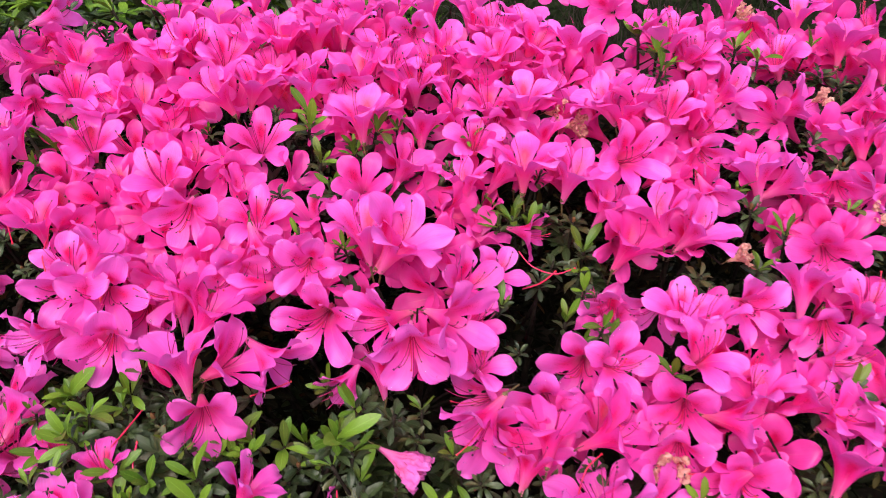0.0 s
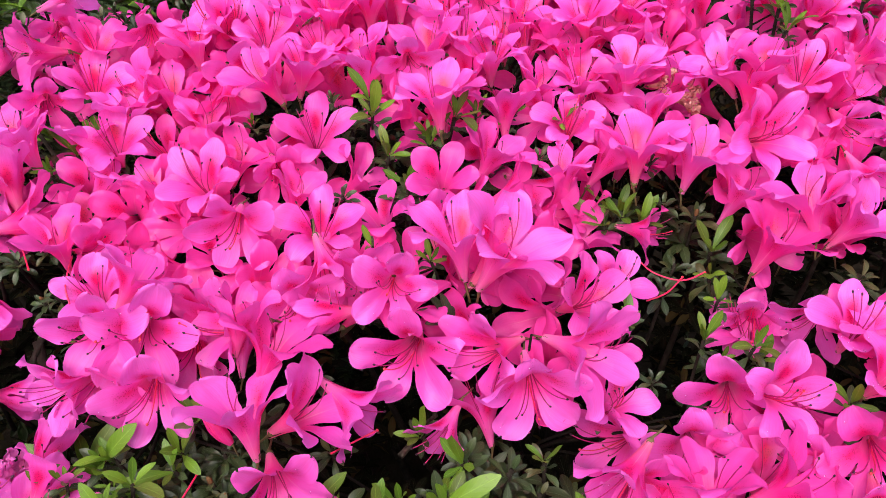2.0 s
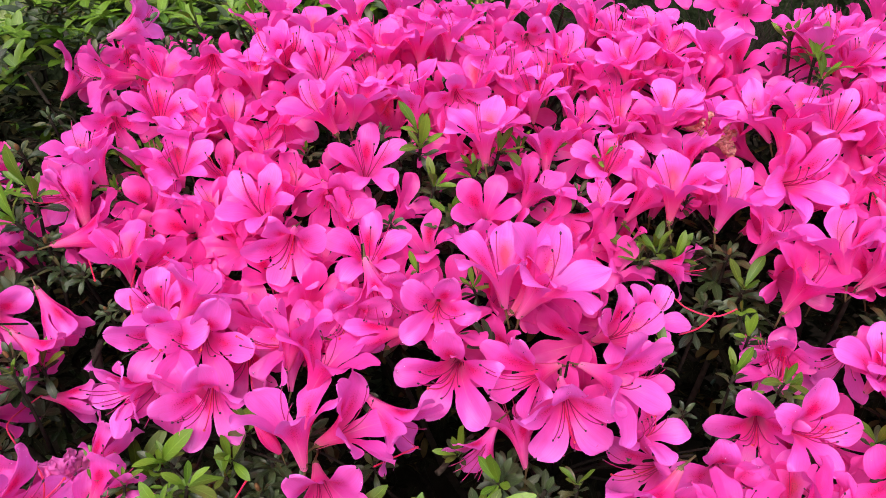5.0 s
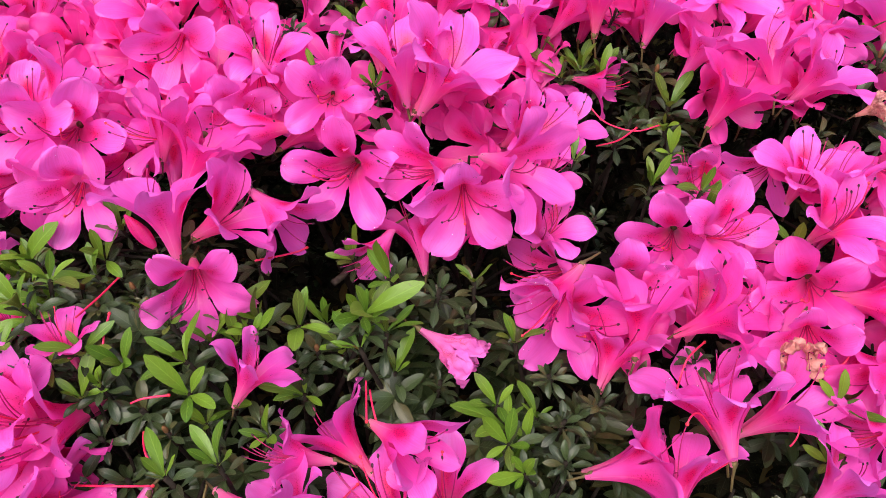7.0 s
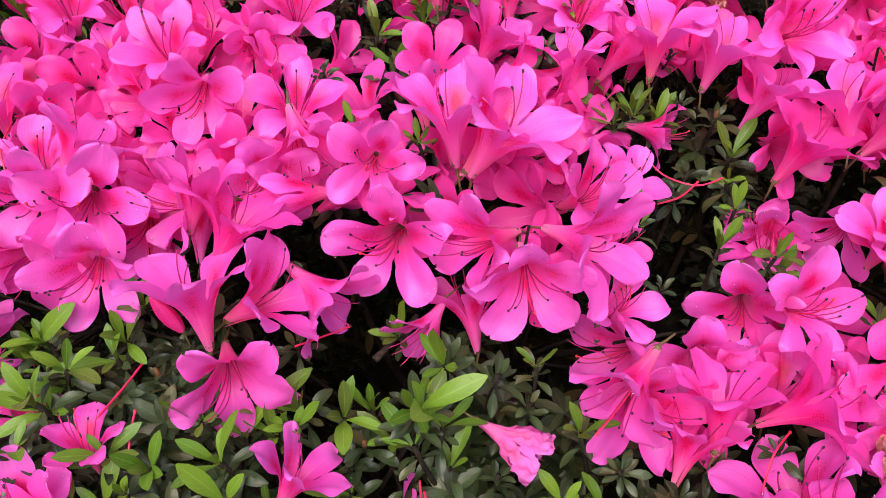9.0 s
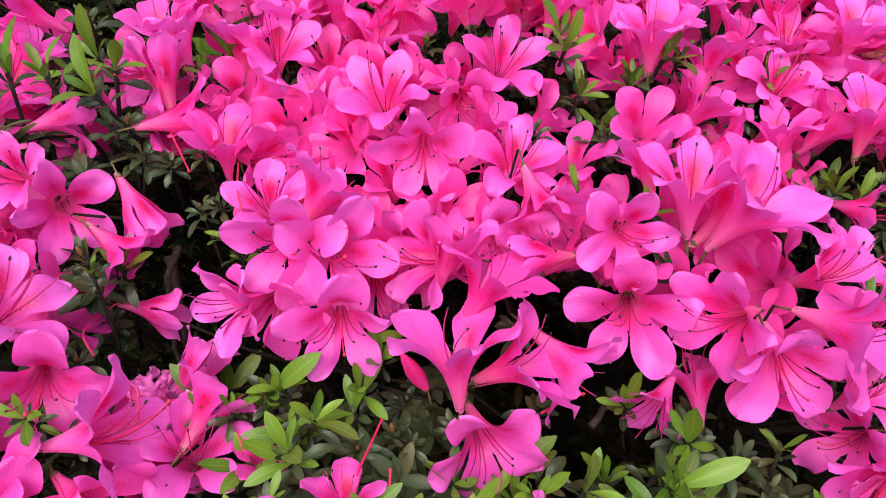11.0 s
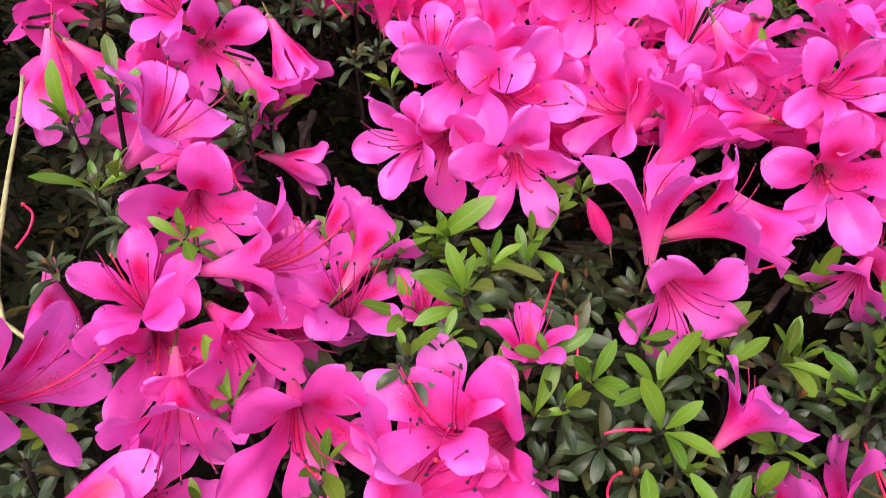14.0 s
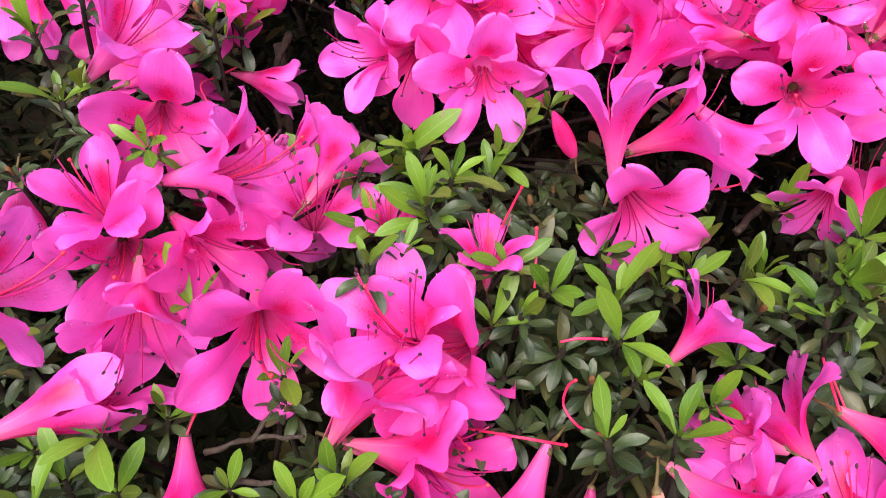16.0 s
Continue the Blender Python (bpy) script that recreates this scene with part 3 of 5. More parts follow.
def bare_branch(points, thick):
    pts = [Vector(a).lerp(Vector(b), i / 4) for a, b in zip(points, points[1:]) for i in range(4)] + [Vector(points[-1])]
    pts = [q + 0.0014 * Vector((noise.noise(q * 130), noise.noise(q * 130 + Vector((4, 4, 4))), noise.noise(q * 130 + Vector((9, 9, 9))))) for q in pts]
    radii = [thick * (1 - 0.5 * i / len(pts)) * (1 + 0.35 * noise.noise(q * 220)) for i, q in enumerate(pts)]
    tagged(new("bare_branch", join_meshes("bare_branch", [(tube(pts, radii, 7), 0)], [WOOD])), "thin crooked grey-brown branch bare of leaves", "branch")


WOOD = plain_material("weathered_wood", (0.026, 0.019, 0.016), (0.080, 0.060, 0.050), 0.85, 260, 0.9, 0.0015)


def dry_stem(points):
    pts = []
    for a, q in zip(points, points[1:]):
        pts += [Vector(a).lerp(Vector(q), i / 4) for i in range(4)]
    pts.append(Vector(points[-1]))
    me = join_meshes("dry_stem", [(tube(pts, [0.0011 + 0.0003 * noise.noise(p * 60) for p in pts], 6), 0)], [STRAW])
    tagged(new("dry_stem", me), "long pale straw-coloured stem bent among the leaves", "stem")


def far_bloom(heap, x, y, z, azimuth, rise, size, rnd):
    """Adds the petals and stalk of one more flower to a heap of verts, faces, uvs and slots."""
    here = facing(x, y, z, azimuth, rise, rnd.uniform(0, 72), size)
    key = rnd.choice(("funnel", "funnel", "open"))
    verts, faces, uvs, slots = heap
    pieces = [(rnd.choice(PETALS[key, "top" if k == 0 else "lower"]), here @ pose(0, 0, 0, rnd.uniform(-5, 5), 0, 72 * k), 1 if k == 0 else 0) for k in range(5)]
    for me, m, slot in pieces + [(CALYX, here, 2)]:
        o = len(verts)
        co = np.empty(len(me.vertices) * 3)
        me.vertices.foreach_get("co", co)
        mat = np.array(m)
        verts += (co.reshape(-1, 3) @ mat[:3, :3].T + mat[:3, 3]).tolist()
        st = np.zeros((len(me.vertices), 2))
        if me.uv_layers:
            for lp in me.loops:
                st[lp.vertex_index] = me.uv_layers[0].data[lp.index].uv
        uvs += st.tolist()
        faces += [tuple(i + o for i in q.vertices) for q in me.polygons]
        slots += [slot] * len(me.polygons)


# ---- leafy shoots ----
def in_gap(x, y, z, wide=0.024):
    """Whether a spot lies in one of the dark gaps that slant down into the shrub between the clumps."""
    for gx, gy, gz in GAPS:
        d = Vector((x - gx, y - gy, z - gz))
        t = min(0.12, max(-0.01, d.dot(SLANT)))
        if (d - t * SLANT).length < wide:
            return True
    return False


def in_bloom(x, y, z, wide):
    """Whether leaves at a spot would grow through a flower."""
    return min((x - a) ** 2 + (y - b) ** 2 + (z - c) ** 2 for a, b, c in BLOOMS) < wide ** 2


def shoot(kind, x, y, z, size, label):
    PLACED.append((x, y, z + 0.01))
    SHOOTS.append((x, y, z))
    rnd = random.Random(int(1e6 * abs(x) + 1e3 * abs(y)))
    lean = Vector((rnd.uniform(-0.35, 0.35), -0.30 + rnd.uniform(-0.3, 0.3), 1)).normalized()
    turn = lean.to_track_quat("Z", "Y").to_matrix().to_4x4() @ pose(0, 0, 0, 0, 0, rnd.uniform(0, 360))
    ob = tagged(new("leafy_shoot"), label, "leaves", "leafy shoots of the shrub")
    ob.matrix_basis = Matrix.Translation((x, y, z)) @ turn @ Matrix.Diagonal((size, size, size, 1))
    ob.empty_display_size = 0.01
    part("stem", STEM, ob)
    old, fresh = {"mature": (12, 0), "fresh": (6, 5), "mixed": (7, 4)}[kind]
    for k in range(old):
        a = 137.5 * k + rnd.uniform(-15, 15)
        inner = k / old
        tilt = rnd.uniform(-24, 22) + 66 * inner ** 1.2
        g = rnd.uniform(0.75, 1.12) * (1 - 0.35 * inner)
        part("leaf", rnd.choice(LEAVES_OLD), ob, pose(0, 0, -0.009 * (1 - inner), 0, 0, a) @ pose(0, 0.0012, 0, tilt, rnd.uniform(-14, 14), 0) @ Matrix.Diagonal((g, g, g, 1)))
    for k in range(fresh):
        a = 137.5 * k + 60 + rnd.uniform(-15, 15)
        tilt = rnd.uniform(28, 80)
        g = (rnd.uniform(1.05, 1.35) if k == 0 else rnd.uniform(0.55, 0.95)) * (1.0 if kind == "fresh" else 0.8)
        part("leaf", rnd.choice(LEAVES_NEW), ob, pose(0, 0, 0.0015, 0, 0, a) @ pose(0, 0.0008, 0, tilt, rnd.uniform(-12, 12), 0) @ Matrix.Diagonal((g, g, g, 1)))
    if kind == "mature" and rnd.random() < 0.3:
        part("bud", BUD, ob)


def mature_shoot(x, y, z, size):
    shoot("mature", x, y, z, size, "rosette of small dark green azalea leaves")


def fresh_shoot(x, y, z, size):
    shoot("fresh", x, y, z, size, "young shoot with upright bright yellow-green leaves")


def mixed_shoot(x, y, z, size):
    shoot("mixed", x, y, z, size, "shoot of light green leaves over darker ones")


open_bloom(-0.083, 0.440, 0.674, -87, 16, 0.90, -22)
open_bloom(-0.120, 0.462, 0.674, -67, -27, 1.00)
half_bloom(-0.118, 0.442, 0.656, -160, 4, 0.80)
funnel_bloom(-0.028, 0.468, 0.671, 12, 50, 1.00)
funnel_bloom(-0.063, 0.498, 0.678, 103, 50, 0.80)
open_bloom(0.018, 0.451, 0.649, -48, 41, 1.00)
funnel_bloom(0.009, 0.402, 0.656, -45, 10, 1.00)
funnel_bloom(0.005, 0.563, 0.659, -32, -18, 1.05)
open_bloom(-0.054, 0.590, 0.715, 90, 74, 1.00)
funnel_bloom(-0.011, 0.609, 0.697, 85, 68, 0.90)
funnel_bloom(0.053, 0.570, 0.673, 12, 50, 0.90)
open_bloom(0.133, 0.492, 0.599, -112, -4, 0.95)
open_bloom(-0.161, 0.564, 0.684, -64, -10, 0.90)
funnel_bloom(-0.146, 0.535, 0.681, 9, 66, 0.80)
open_bloom(-0.203, 0.539, 0.689, -101, 62, 1.00)
funnel_bloom(-0.297, 0.598, 0.694, 97, 68, 1.00)
funnel_bloom(-0.334, 0.588, 0.700, 165, 73, 1.00)
open_bloom(-0.339, 0.559, 0.692, -119, 6, 0.90)
half_bloom(-0.333, 0.555, 0.690, 122, 63, 1.00)
funnel_bloom(-0.224, 0.455, 0.674, 39, 45, 0.95)
funnel_bloom(-0.186, 0.463, 0.639, -130, 12, 1.00)
half_bloom(-0.170, 0.443, 0.638, 87, 60, 0.78)
open_bloom(-0.196, 0.444, 0.635, -76, -3, 0.95)
funnel_bloom(-0.108, 0.401, 0.630, -34, -24, 0.95)
open_bloom(-0.039, 0.419, 0.603, 106, 56, 0.90)
open_bloom(-0.338, 0.696, 0.748, -58, -11, 1.00)
funnel_bloom(-0.353, 0.746, 0.759, 9, 16, 1.00)
funnel_bloom(-0.309, 0.681, 0.736, -19, 68, 1.00)
open_bloom(-0.270, 0.694, 0.744, -73, -24, 0.90)
funnel_bloom(-0.348, 0.671, 0.739, -144, 11, 1.00)
open_bloom(-0.332, 0.630, 0.716, -66, -8, 0.90)
open_bloom(-0.303, 0.645, 0.718, -65, 58, 1.00)
funnel_bloom(-0.243, 0.635, 0.713, 12, 82, 1.00)
funnel_bloom(-0.204, 0.629, 0.712, -80, -40, 0.90)
open_bloom(-0.221, 0.696, 0.745, -128, 59, 1.00)
open_bloom(-0.210, 0.691, 0.744, -38, 46, 1.00)
open_bloom(-0.180, 0.674, 0.738, -56, 56, 1.00)
funnel_bloom(-0.195, 0.731, 0.755, 56, 84, 1.00)
funnel_bloom(-0.164, 0.698, 0.744, 34, 75, 1.00)
funnel_bloom(-0.239, 0.741, 0.756, 77, 80, 1.00)
funnel_bloom(-0.133, 0.719, 0.742, 81, 79, 1.05)
funnel_bloom(-0.102, 0.755, 0.753, 137, 78, 1.00)
funnel_bloom(-0.081, 0.726, 0.751, 59, 78, 1.00)
funnel_bloom(-0.053, 0.686, 0.740, 81, 81, 1.00)
open_bloom(-0.017, 0.722, 0.745, -89, -1, 1.00)
funnel_bloom(0.009, 0.700, 0.738, -32, 59, 1.00)
open_bloom(-0.016, 0.662, 0.717, -82, 79, 1.00)
open_bloom(-0.075, 0.638, 0.727, -80, -7, 0.90)
funnel_bloom(-0.108, 0.660, 0.725, -162, 65, 1.00)
funnel_bloom(-0.106, 0.637, 0.720, 54, 70, 0.90)
open_bloom(0.011, 0.683, 0.715, -82, 87, 1.00)
open_bloom(0.054, 0.732, 0.744, -21, 71, 1.00)
funnel_bloom(0.068, 0.714, 0.741, 147, 78, 1.00)
funnel_bloom(0.090, 0.699, 0.740, -40, 60, 1.00)
funnel_bloom(0.126, 0.703, 0.738, 65, 79, 1.10)
funnel_bloom(0.043, 0.667, 0.715, 59, 80, 1.00)
funnel_bloom(0.088, 0.676, 0.716, 124, 72, 1.00)
funnel_bloom(0.101, 0.658, 0.712, -5, 43, 1.00)
open_bloom(0.046, 0.641, 0.704, -97, 81, 1.00)
open_bloom(0.052, 0.622, 0.698, -94, -17, 0.90)
funnel_bloom(0.074, 0.632, 0.702, 139, 88, 0.95)
funnel_bloom(0.088, 0.606, 0.692, 92, 77, 0.90)
funnel_bloom(0.167, 0.617, 0.716, 168, 86, 1.00)
funnel_bloom(0.201, 0.673, 0.746, 107, 83, 1.05)
funnel_bloom(0.225, 0.682, 0.733, -7, 64, 0.90)
open_bloom(0.192, 0.611, 0.708, -101, 62, 1.00)
funnel_bloom(0.223, 0.635, 0.703, -30, 40, 0.90)
open_bloom(0.215, 0.588, 0.682, -88, -9, 0.95)
funnel_bloom(0.226, 0.613, 0.692, -43, 42, 0.90)
funnel_bloom(0.211, 0.545, 0.666, -76, -23, 0.90)
funnel_bloom(0.250, 0.706, 0.735, 94, 78, 0.90)
open_bloom(0.304, 0.753, 0.737, -109, -25, 1.00)
open_bloom(0.312, 0.700, 0.721, -155, 68, 1.00)
funnel_bloom(0.354, 0.771, 0.743, 123, 84, 1.00)
funnel_bloom(0.371, 0.708, 0.736, 72, 80, 1.05)
open_bloom(0.411, 0.739, 0.739, 166, 54, 1.00)
funnel_bloom(0.260, 0.675, 0.704, -0, 48, 1.00)
funnel_bloom(0.310, 0.645, 0.698, -22, 28, 1.00)
funnel_bloom(0.368, 0.646, 0.702, -30, 36, 1.00)
funnel_bloom(0.353, 0.604, 0.683, 106, 68, 1.00)
funnel_bloom(0.257, 0.570, 0.670, 125, 74, 1.05)
funnel_bloom(0.279, 0.562, 0.666, -19, 41, 1.10)
open_bloom(0.287, 0.498, 0.640, -108, 5, 1.10)
open_bloom(0.317, 0.561, 0.664, -112, -15, 0.95)
open_bloom(0.346, 0.554, 0.662, -171, -14, 0.90)
funnel_bloom(0.262, 0.469, 0.630, 71, 61, 1.05)
open_bloom(0.301, 0.456, 0.621, -32, 80, 1.00)
open_bloom(0.267, 0.441, 0.616, -111, -5, 0.95)
open_bloom(0.267, 0.417, 0.605, -50, 32, 0.90)
open_bloom(0.216, 0.452, 0.626, -79, 17, 1.00)
open_bloom(0.169, 0.445, 0.624, -72, 71, 1.00)
funnel_bloom(0.183, 0.433, 0.626, 108, 71, 0.95)
open_bloom(0.171, 0.408, 0.619, -62, 61, 1.00)
open_bloom(0.207, 0.394, 0.597, 126, 73, 1.05)
funnel_bloom(0.189, 0.379, 0.590, -30, 12, 1.00)
funnel_bloom(0.240, 0.392, 0.594, -16, 51, 1.00)
funnel_bloom(0.259, 0.382, 0.588, -32, 58, 0.90)
open_bloom(0.280, 0.382, 0.587, -180, 2, 0.90)
open_bloom(0.183, 0.344, 0.574, -105, 19, 1.00)
funnel_bloom(0.253, 0.352, 0.574, 44, 59, 1.00)
open_bloom(0.028, 0.367, 0.606, -131, -17, 1.00)
open_bloom(0.147, 0.358, 0.587, -108, -2, 0.85)
open_bloom(0.095, 0.311, 0.584, 106, 54, 1.00)
funnel_bloom(0.060, 0.303, 0.559, -5, 19, 1.00)
funnel_bloom(0.077, 0.298, 0.561, 82, 60, 0.95)
funnel_bloom(0.179, 0.346, 0.575, -172, -18, 0.95)
open_bloom(0.168, 0.318, 0.563, -165, -8, 0.85)
funnel_bloom(0.148, 0.299, 0.555, 10, 59, 0.90)
wilted_bloom(-0.024, 0.359, 0.580, -23, -23, 0.78)
funnel_bloom(-0.441, 0.551, 0.667, 57, 47, 1.00)
open_bloom(-0.435, 0.571, 0.681, -49, 60, 0.95)
open_bloom(-0.457, 0.559, 0.680, 9, 53, 0.95)
funnel_bloom(-0.432, 0.604, 0.708, -161, 33, 1.00)
funnel_bloom(-0.469, 0.598, 0.706, 168, 70, 1.00)
funnel_bloom(-0.423, 0.578, 0.690, 38, 54, 0.90)
open_bloom(-0.384, 0.525, 0.674, 38, 9, 0.90)
open_bloom(-0.449, 0.533, 0.666, -40, 62, 0.90)
wilted_bloom(-0.297, 0.391, 0.594, 92, 55, 0.60)
funnel_bloom(-0.265, 0.382, 0.602, 61, 33, 0.85)
dried_bloom(0.138, 0.351, 0.583, -82, 8, 0.80)
dried_bloom(0.103, 0.632, 0.701, -37, 12, 0.70)
dried_bloom(0.117, 0.624, 0.693, -28, 10, 0.70)
dried_bloom(0.302, 0.780, 0.741, -49, 36, 0.70)
dried_bloom(0.334, 0.652, 0.703, -40, 32, 0.60)
dried_bloom(0.334, 0.529, 0.653, -39, 39, 0.60)
dried_bloom(0.223, 0.496, 0.640, -18, 33, 0.60)
funnel_bloom(-0.231, 0.773, 0.761, 76, 81, 1.00)
funnel_bloom(-0.168, 0.779, 0.758, 141, 80, 1.00)
funnel_bloom(-0.131, 0.791, 0.758, 41, 75, 1.00)
funnel_bloom(-0.068, 0.757, 0.755, 68, 86, 0.95)
funnel_bloom(-0.036, 0.764, 0.753, 73, 86, 0.95)
funnel_bloom(0.035, 0.781, 0.750, 85, 86, 1.00)
open_bloom(-0.004, 0.776, 0.752, 158, 80, 1.00)
funnel_bloom(0.082, 0.746, 0.745, 21, 80, 1.00)
funnel_bloom(0.298, 0.803, 0.746, 123, 85, 1.00)
funnel_bloom(0.395, 0.790, 0.745, 128, 84, 1.00)
funnel_bloom(0.401, 0.689, 0.723, 134, 71, 1.00)
funnel_bloom(-0.150, 0.735, 0.748, 62, 84, 1.00)
funnel_bloom(-0.004, 0.698, 0.723, -69, 87, 1.00)
open_bloom(-0.038, 0.669, 0.731, -49, 87, 1.00)
funnel_bloom(-0.062, 0.656, 0.730, -158, 83, 1.00)
open_bloom(-0.141, 0.669, 0.727, -33, 84, 1.00)
funnel_bloom(-0.150, 0.637, 0.726, 5, 76, 1.00)
funnel_bloom(-0.235, 0.678, 0.736, -110, 85, 1.00)
funnel_bloom(-0.106, 0.718, 0.747, 68, 84, 1.00)
funnel_bloom(0.031, 0.690, 0.723, 87, 82, 1.00)
funnel_bloom(0.067, 0.689, 0.723, 11, 81, 1.00)
funnel_bloom(0.111, 0.637, 0.702, 28, 81, 0.95)
funnel_bloom(0.154, 0.606, 0.708, 97, 78, 0.95)
funnel_bloom(-0.275, 0.621, 0.704, 69, 77, 1.00)
funnel_bloom(-0.216, 0.608, 0.701, 20, 73, 0.95)
funnel_bloom(0.086, 0.736, 0.743, -105, 74, 0.90)
funnel_bloom(0.098, 0.699, 0.730, -43, 81, 0.90)
funnel_bloom(0.053, 0.680, 0.737, -134, 73, 0.90)
funnel_bloom(0.041, 0.751, 0.746, -53, 65, 0.90)
open_bloom(0.212, 0.692, 0.750, -125, 73, 0.90)
funnel_bloom(0.190, 0.695, 0.754, 178, 67, 0.80)
open_bloom(0.229, 0.682, 0.730, -89, 51, 0.90)
open_bloom(0.042, 0.480, 0.638, -51, 55, 0.80)
open_bloom(0.024, 0.423, 0.639, -30, 40, 0.75)
open_bloom(0.129, 0.490, 0.591, -142, 63, 0.95)
open_bloom(0.026, 0.402, 0.619, -49, 60, 0.82)
open_bloom(-0.364, 0.475, 0.648, -55, 14, 1.00, -62)
open_bloom(-0.383, 0.475, 0.664, -102, 39, 0.80, 20)
half_bloom(-0.328, 0.481, 0.647, -38, -48, 0.85)
funnel_bloom(-0.331, 0.459, 0.635, -17, -33, 0.85)
funnel_bloom(-0.427, 0.536, 0.677, 35, 54, 1.05)
funnel_bloom(-0.313, 0.524, 0.678, 17, 5, 1.10)
funnel_bloom(-0.282, 0.499, 0.675, -83, 86, 0.90)
funnel_bloom(-0.278, 0.566, 0.680, 26, 45, 0.90)
funnel_bloom(-0.243, 0.563, 0.674, 54, 83, 0.95)
open_bloom(-0.264, 0.499, 0.668, -31, 10, 0.85, -54)
open_bloom(-0.234, 0.428, 0.666, -82, 13, 1.00, -6)
open_bloom(-0.252, 0.467, 0.660, -83, 59, 0.85, 4)
open_bloom(-0.214, 0.431, 0.660, -75, 14, 1.10, -20)
open_bloom(-0.208, 0.408, 0.640, -82, 0, 1.00, 4)
open_bloom(-0.253, 0.414, 0.641, -127, 10, 0.90, -26)
open_bloom(-0.238, 0.419, 0.638, -95, -12, 1.00, -26)
open_bloom(-0.076, 0.429, 0.639, -99, 15, 1.10, 6)
open_bloom(-0.034, 0.417, 0.646, -141, 11, 1.00, -4)
funnel_bloom(-0.048, 0.467, 0.682, 150, 84, 1.10)
funnel_bloom(-0.025, 0.451, 0.683, -16, 61, 1.20)
open_bloom(-0.085, 0.479, 0.647, -108, 6, 0.90, -12)
open_bloom(-0.107, 0.474, 0.660, -67, 6, 0.95, 24)
funnel_bloom(-0.144, 0.410, 0.660, 33, 60, 0.95)
open_bloom(-0.168, 0.433, 0.658, -148, 15, 0.95, 30)
half_bloom(-0.161, 0.422, 0.668, 46, 69, 0.80)
open_bloom(-0.138, 0.457, 0.658, -76, 2, 0.95, 14)
open_bloom(-0.123, 0.478, 0.654, -69, 16, 0.80, -10)
open_bloom(-0.179, 0.507, 0.678, -87, -3, 1.00, 8)
open_bloom(-0.016, 0.397, 0.641, -86, -2, 1.00, 6)
open_bloom(-0.357, 0.397, 0.640, 9, 48, 1.15, -58)
open_bloom(-0.336, 0.381, 0.614, -66, 6, 1.12, -12)
open_bloom(-0.302, 0.358, 0.609, 4, 17, 1.20, -44)
wilted_bloom(-0.307, 0.415, 0.572, 32, 53, 0.70)
half_bloom(-0.288, 0.424, 0.584, 45, 41, 0.85)
half_bloom(-0.318, 0.456, 0.599, 3, -8, 0.75)
funnel_bloom(-0.155, 0.381, 0.643, 121, 75, 1.05)
funnel_bloom(-0.129, 0.387, 0.637, -4, 35, 1.00)
open_bloom(-0.142, 0.366, 0.614, -71, -1, 0.95, 30)
open_bloom(-0.339, 0.340, 0.574, -56, 19, 1.25, -14)
open_bloom(-0.347, 0.346, 0.593, -74, 64, 1.00, 8)
open_bloom(-0.324, 0.339, 0.562, -48, -1, 0.95, -16)
open_bloom(-0.306, 0.341, 0.586, -37, 1, 1.10, 8)
open_bloom(-0.295, 0.373, 0.567, -38, 10, 1.15, -40)
open_bloom(-0.270, 0.372, 0.584, -61, 66, 1.00, -12)
open_bloom(-0.376, 0.302, 0.580, 4, 26, 1.25, -64)
open_bloom(-0.274, 0.315, 0.569, -64, 9, 1.25, -32)
funnel_bloom(-0.232, 0.300, 0.564, 41, 57, 1.25)
funnel_bloom(-0.210, 0.291, 0.541, -8, 6, 1.25)
open_bloom(-0.205, 0.321, 0.567, -123, 18, 1.30, -10)
open_bloom(-0.209, 0.316, 0.549, -59, 1, 1.15, 4)
open_bloom(-0.233, 0.317, 0.551, -44, 67, 1.00, -40)
open_bloom(-0.222, 0.322, 0.575, -123, 62, 1.10, 36)
open_bloom(-0.206, 0.296, 0.533, -49, 17, 1.10, -6)
funnel_bloom(-0.170, 0.283, 0.528, -108, -24, 1.20)
funnel_bloom(-0.294, 0.272, 0.517, -71, -22, 1.10)
half_bloom(-0.347, 0.284, 0.543, 39, 7, 1.15)
open_bloom(-0.324, 0.317, 0.566, -67, -23, 1.10, -8)
funnel_bloom(-0.330, 0.296, 0.541, 33, 54, 0.80)
funnel_bloom(-0.074, 0.325, 0.552, 144, 34, 0.95)
half_bloom(-0.044, 0.309, 0.569, -43, 10, 1.00)
open_bloom(-0.051, 0.297, 0.537, 172, 57, 1.10, 88)
dried_bloom(-0.124, 0.263, 0.549, -78, -27, 1.25)
funnel_bloom(-0.105, 0.274, 0.561, -41, 2, 1.05)
funnel_bloom(-0.114, 0.335, 0.585, 33, 55, 0.80)
open_bloom(-0.195, 0.338, 0.601, -166, 87, 0.65, 18)
open_bloom(-0.237, 0.368, 0.588, -74, 83, 0.55, 6)
open_bloom(-0.147, 0.279, 0.534, -97, 2, 0.80, 14)
open_bloom(-0.093, 0.311, 0.557, -170, 20, 0.85, 66)
open_bloom(-0.060, 0.405, 0.605, -123, -24, 0.80, 10)
funnel_bloom(-0.093, 0.287, 0.548, 156, 59, 0.90)
open_bloom(0.037, 0.376, 0.584, -84, 16, 1.10, -18)
funnel_bloom(0.069, 0.366, 0.593, 77, 66, 1.00)
funnel_bloom(0.057, 0.361, 0.574, 53, 59, 0.95)
open_bloom(0.031, 0.401, 0.594, -147, 14, 0.95, 8)
funnel_bloom(0.107, 0.365, 0.593, -13, 38, 1.05)
open_bloom(0.155, 0.383, 0.596, -114, 17, 1.10, 34)
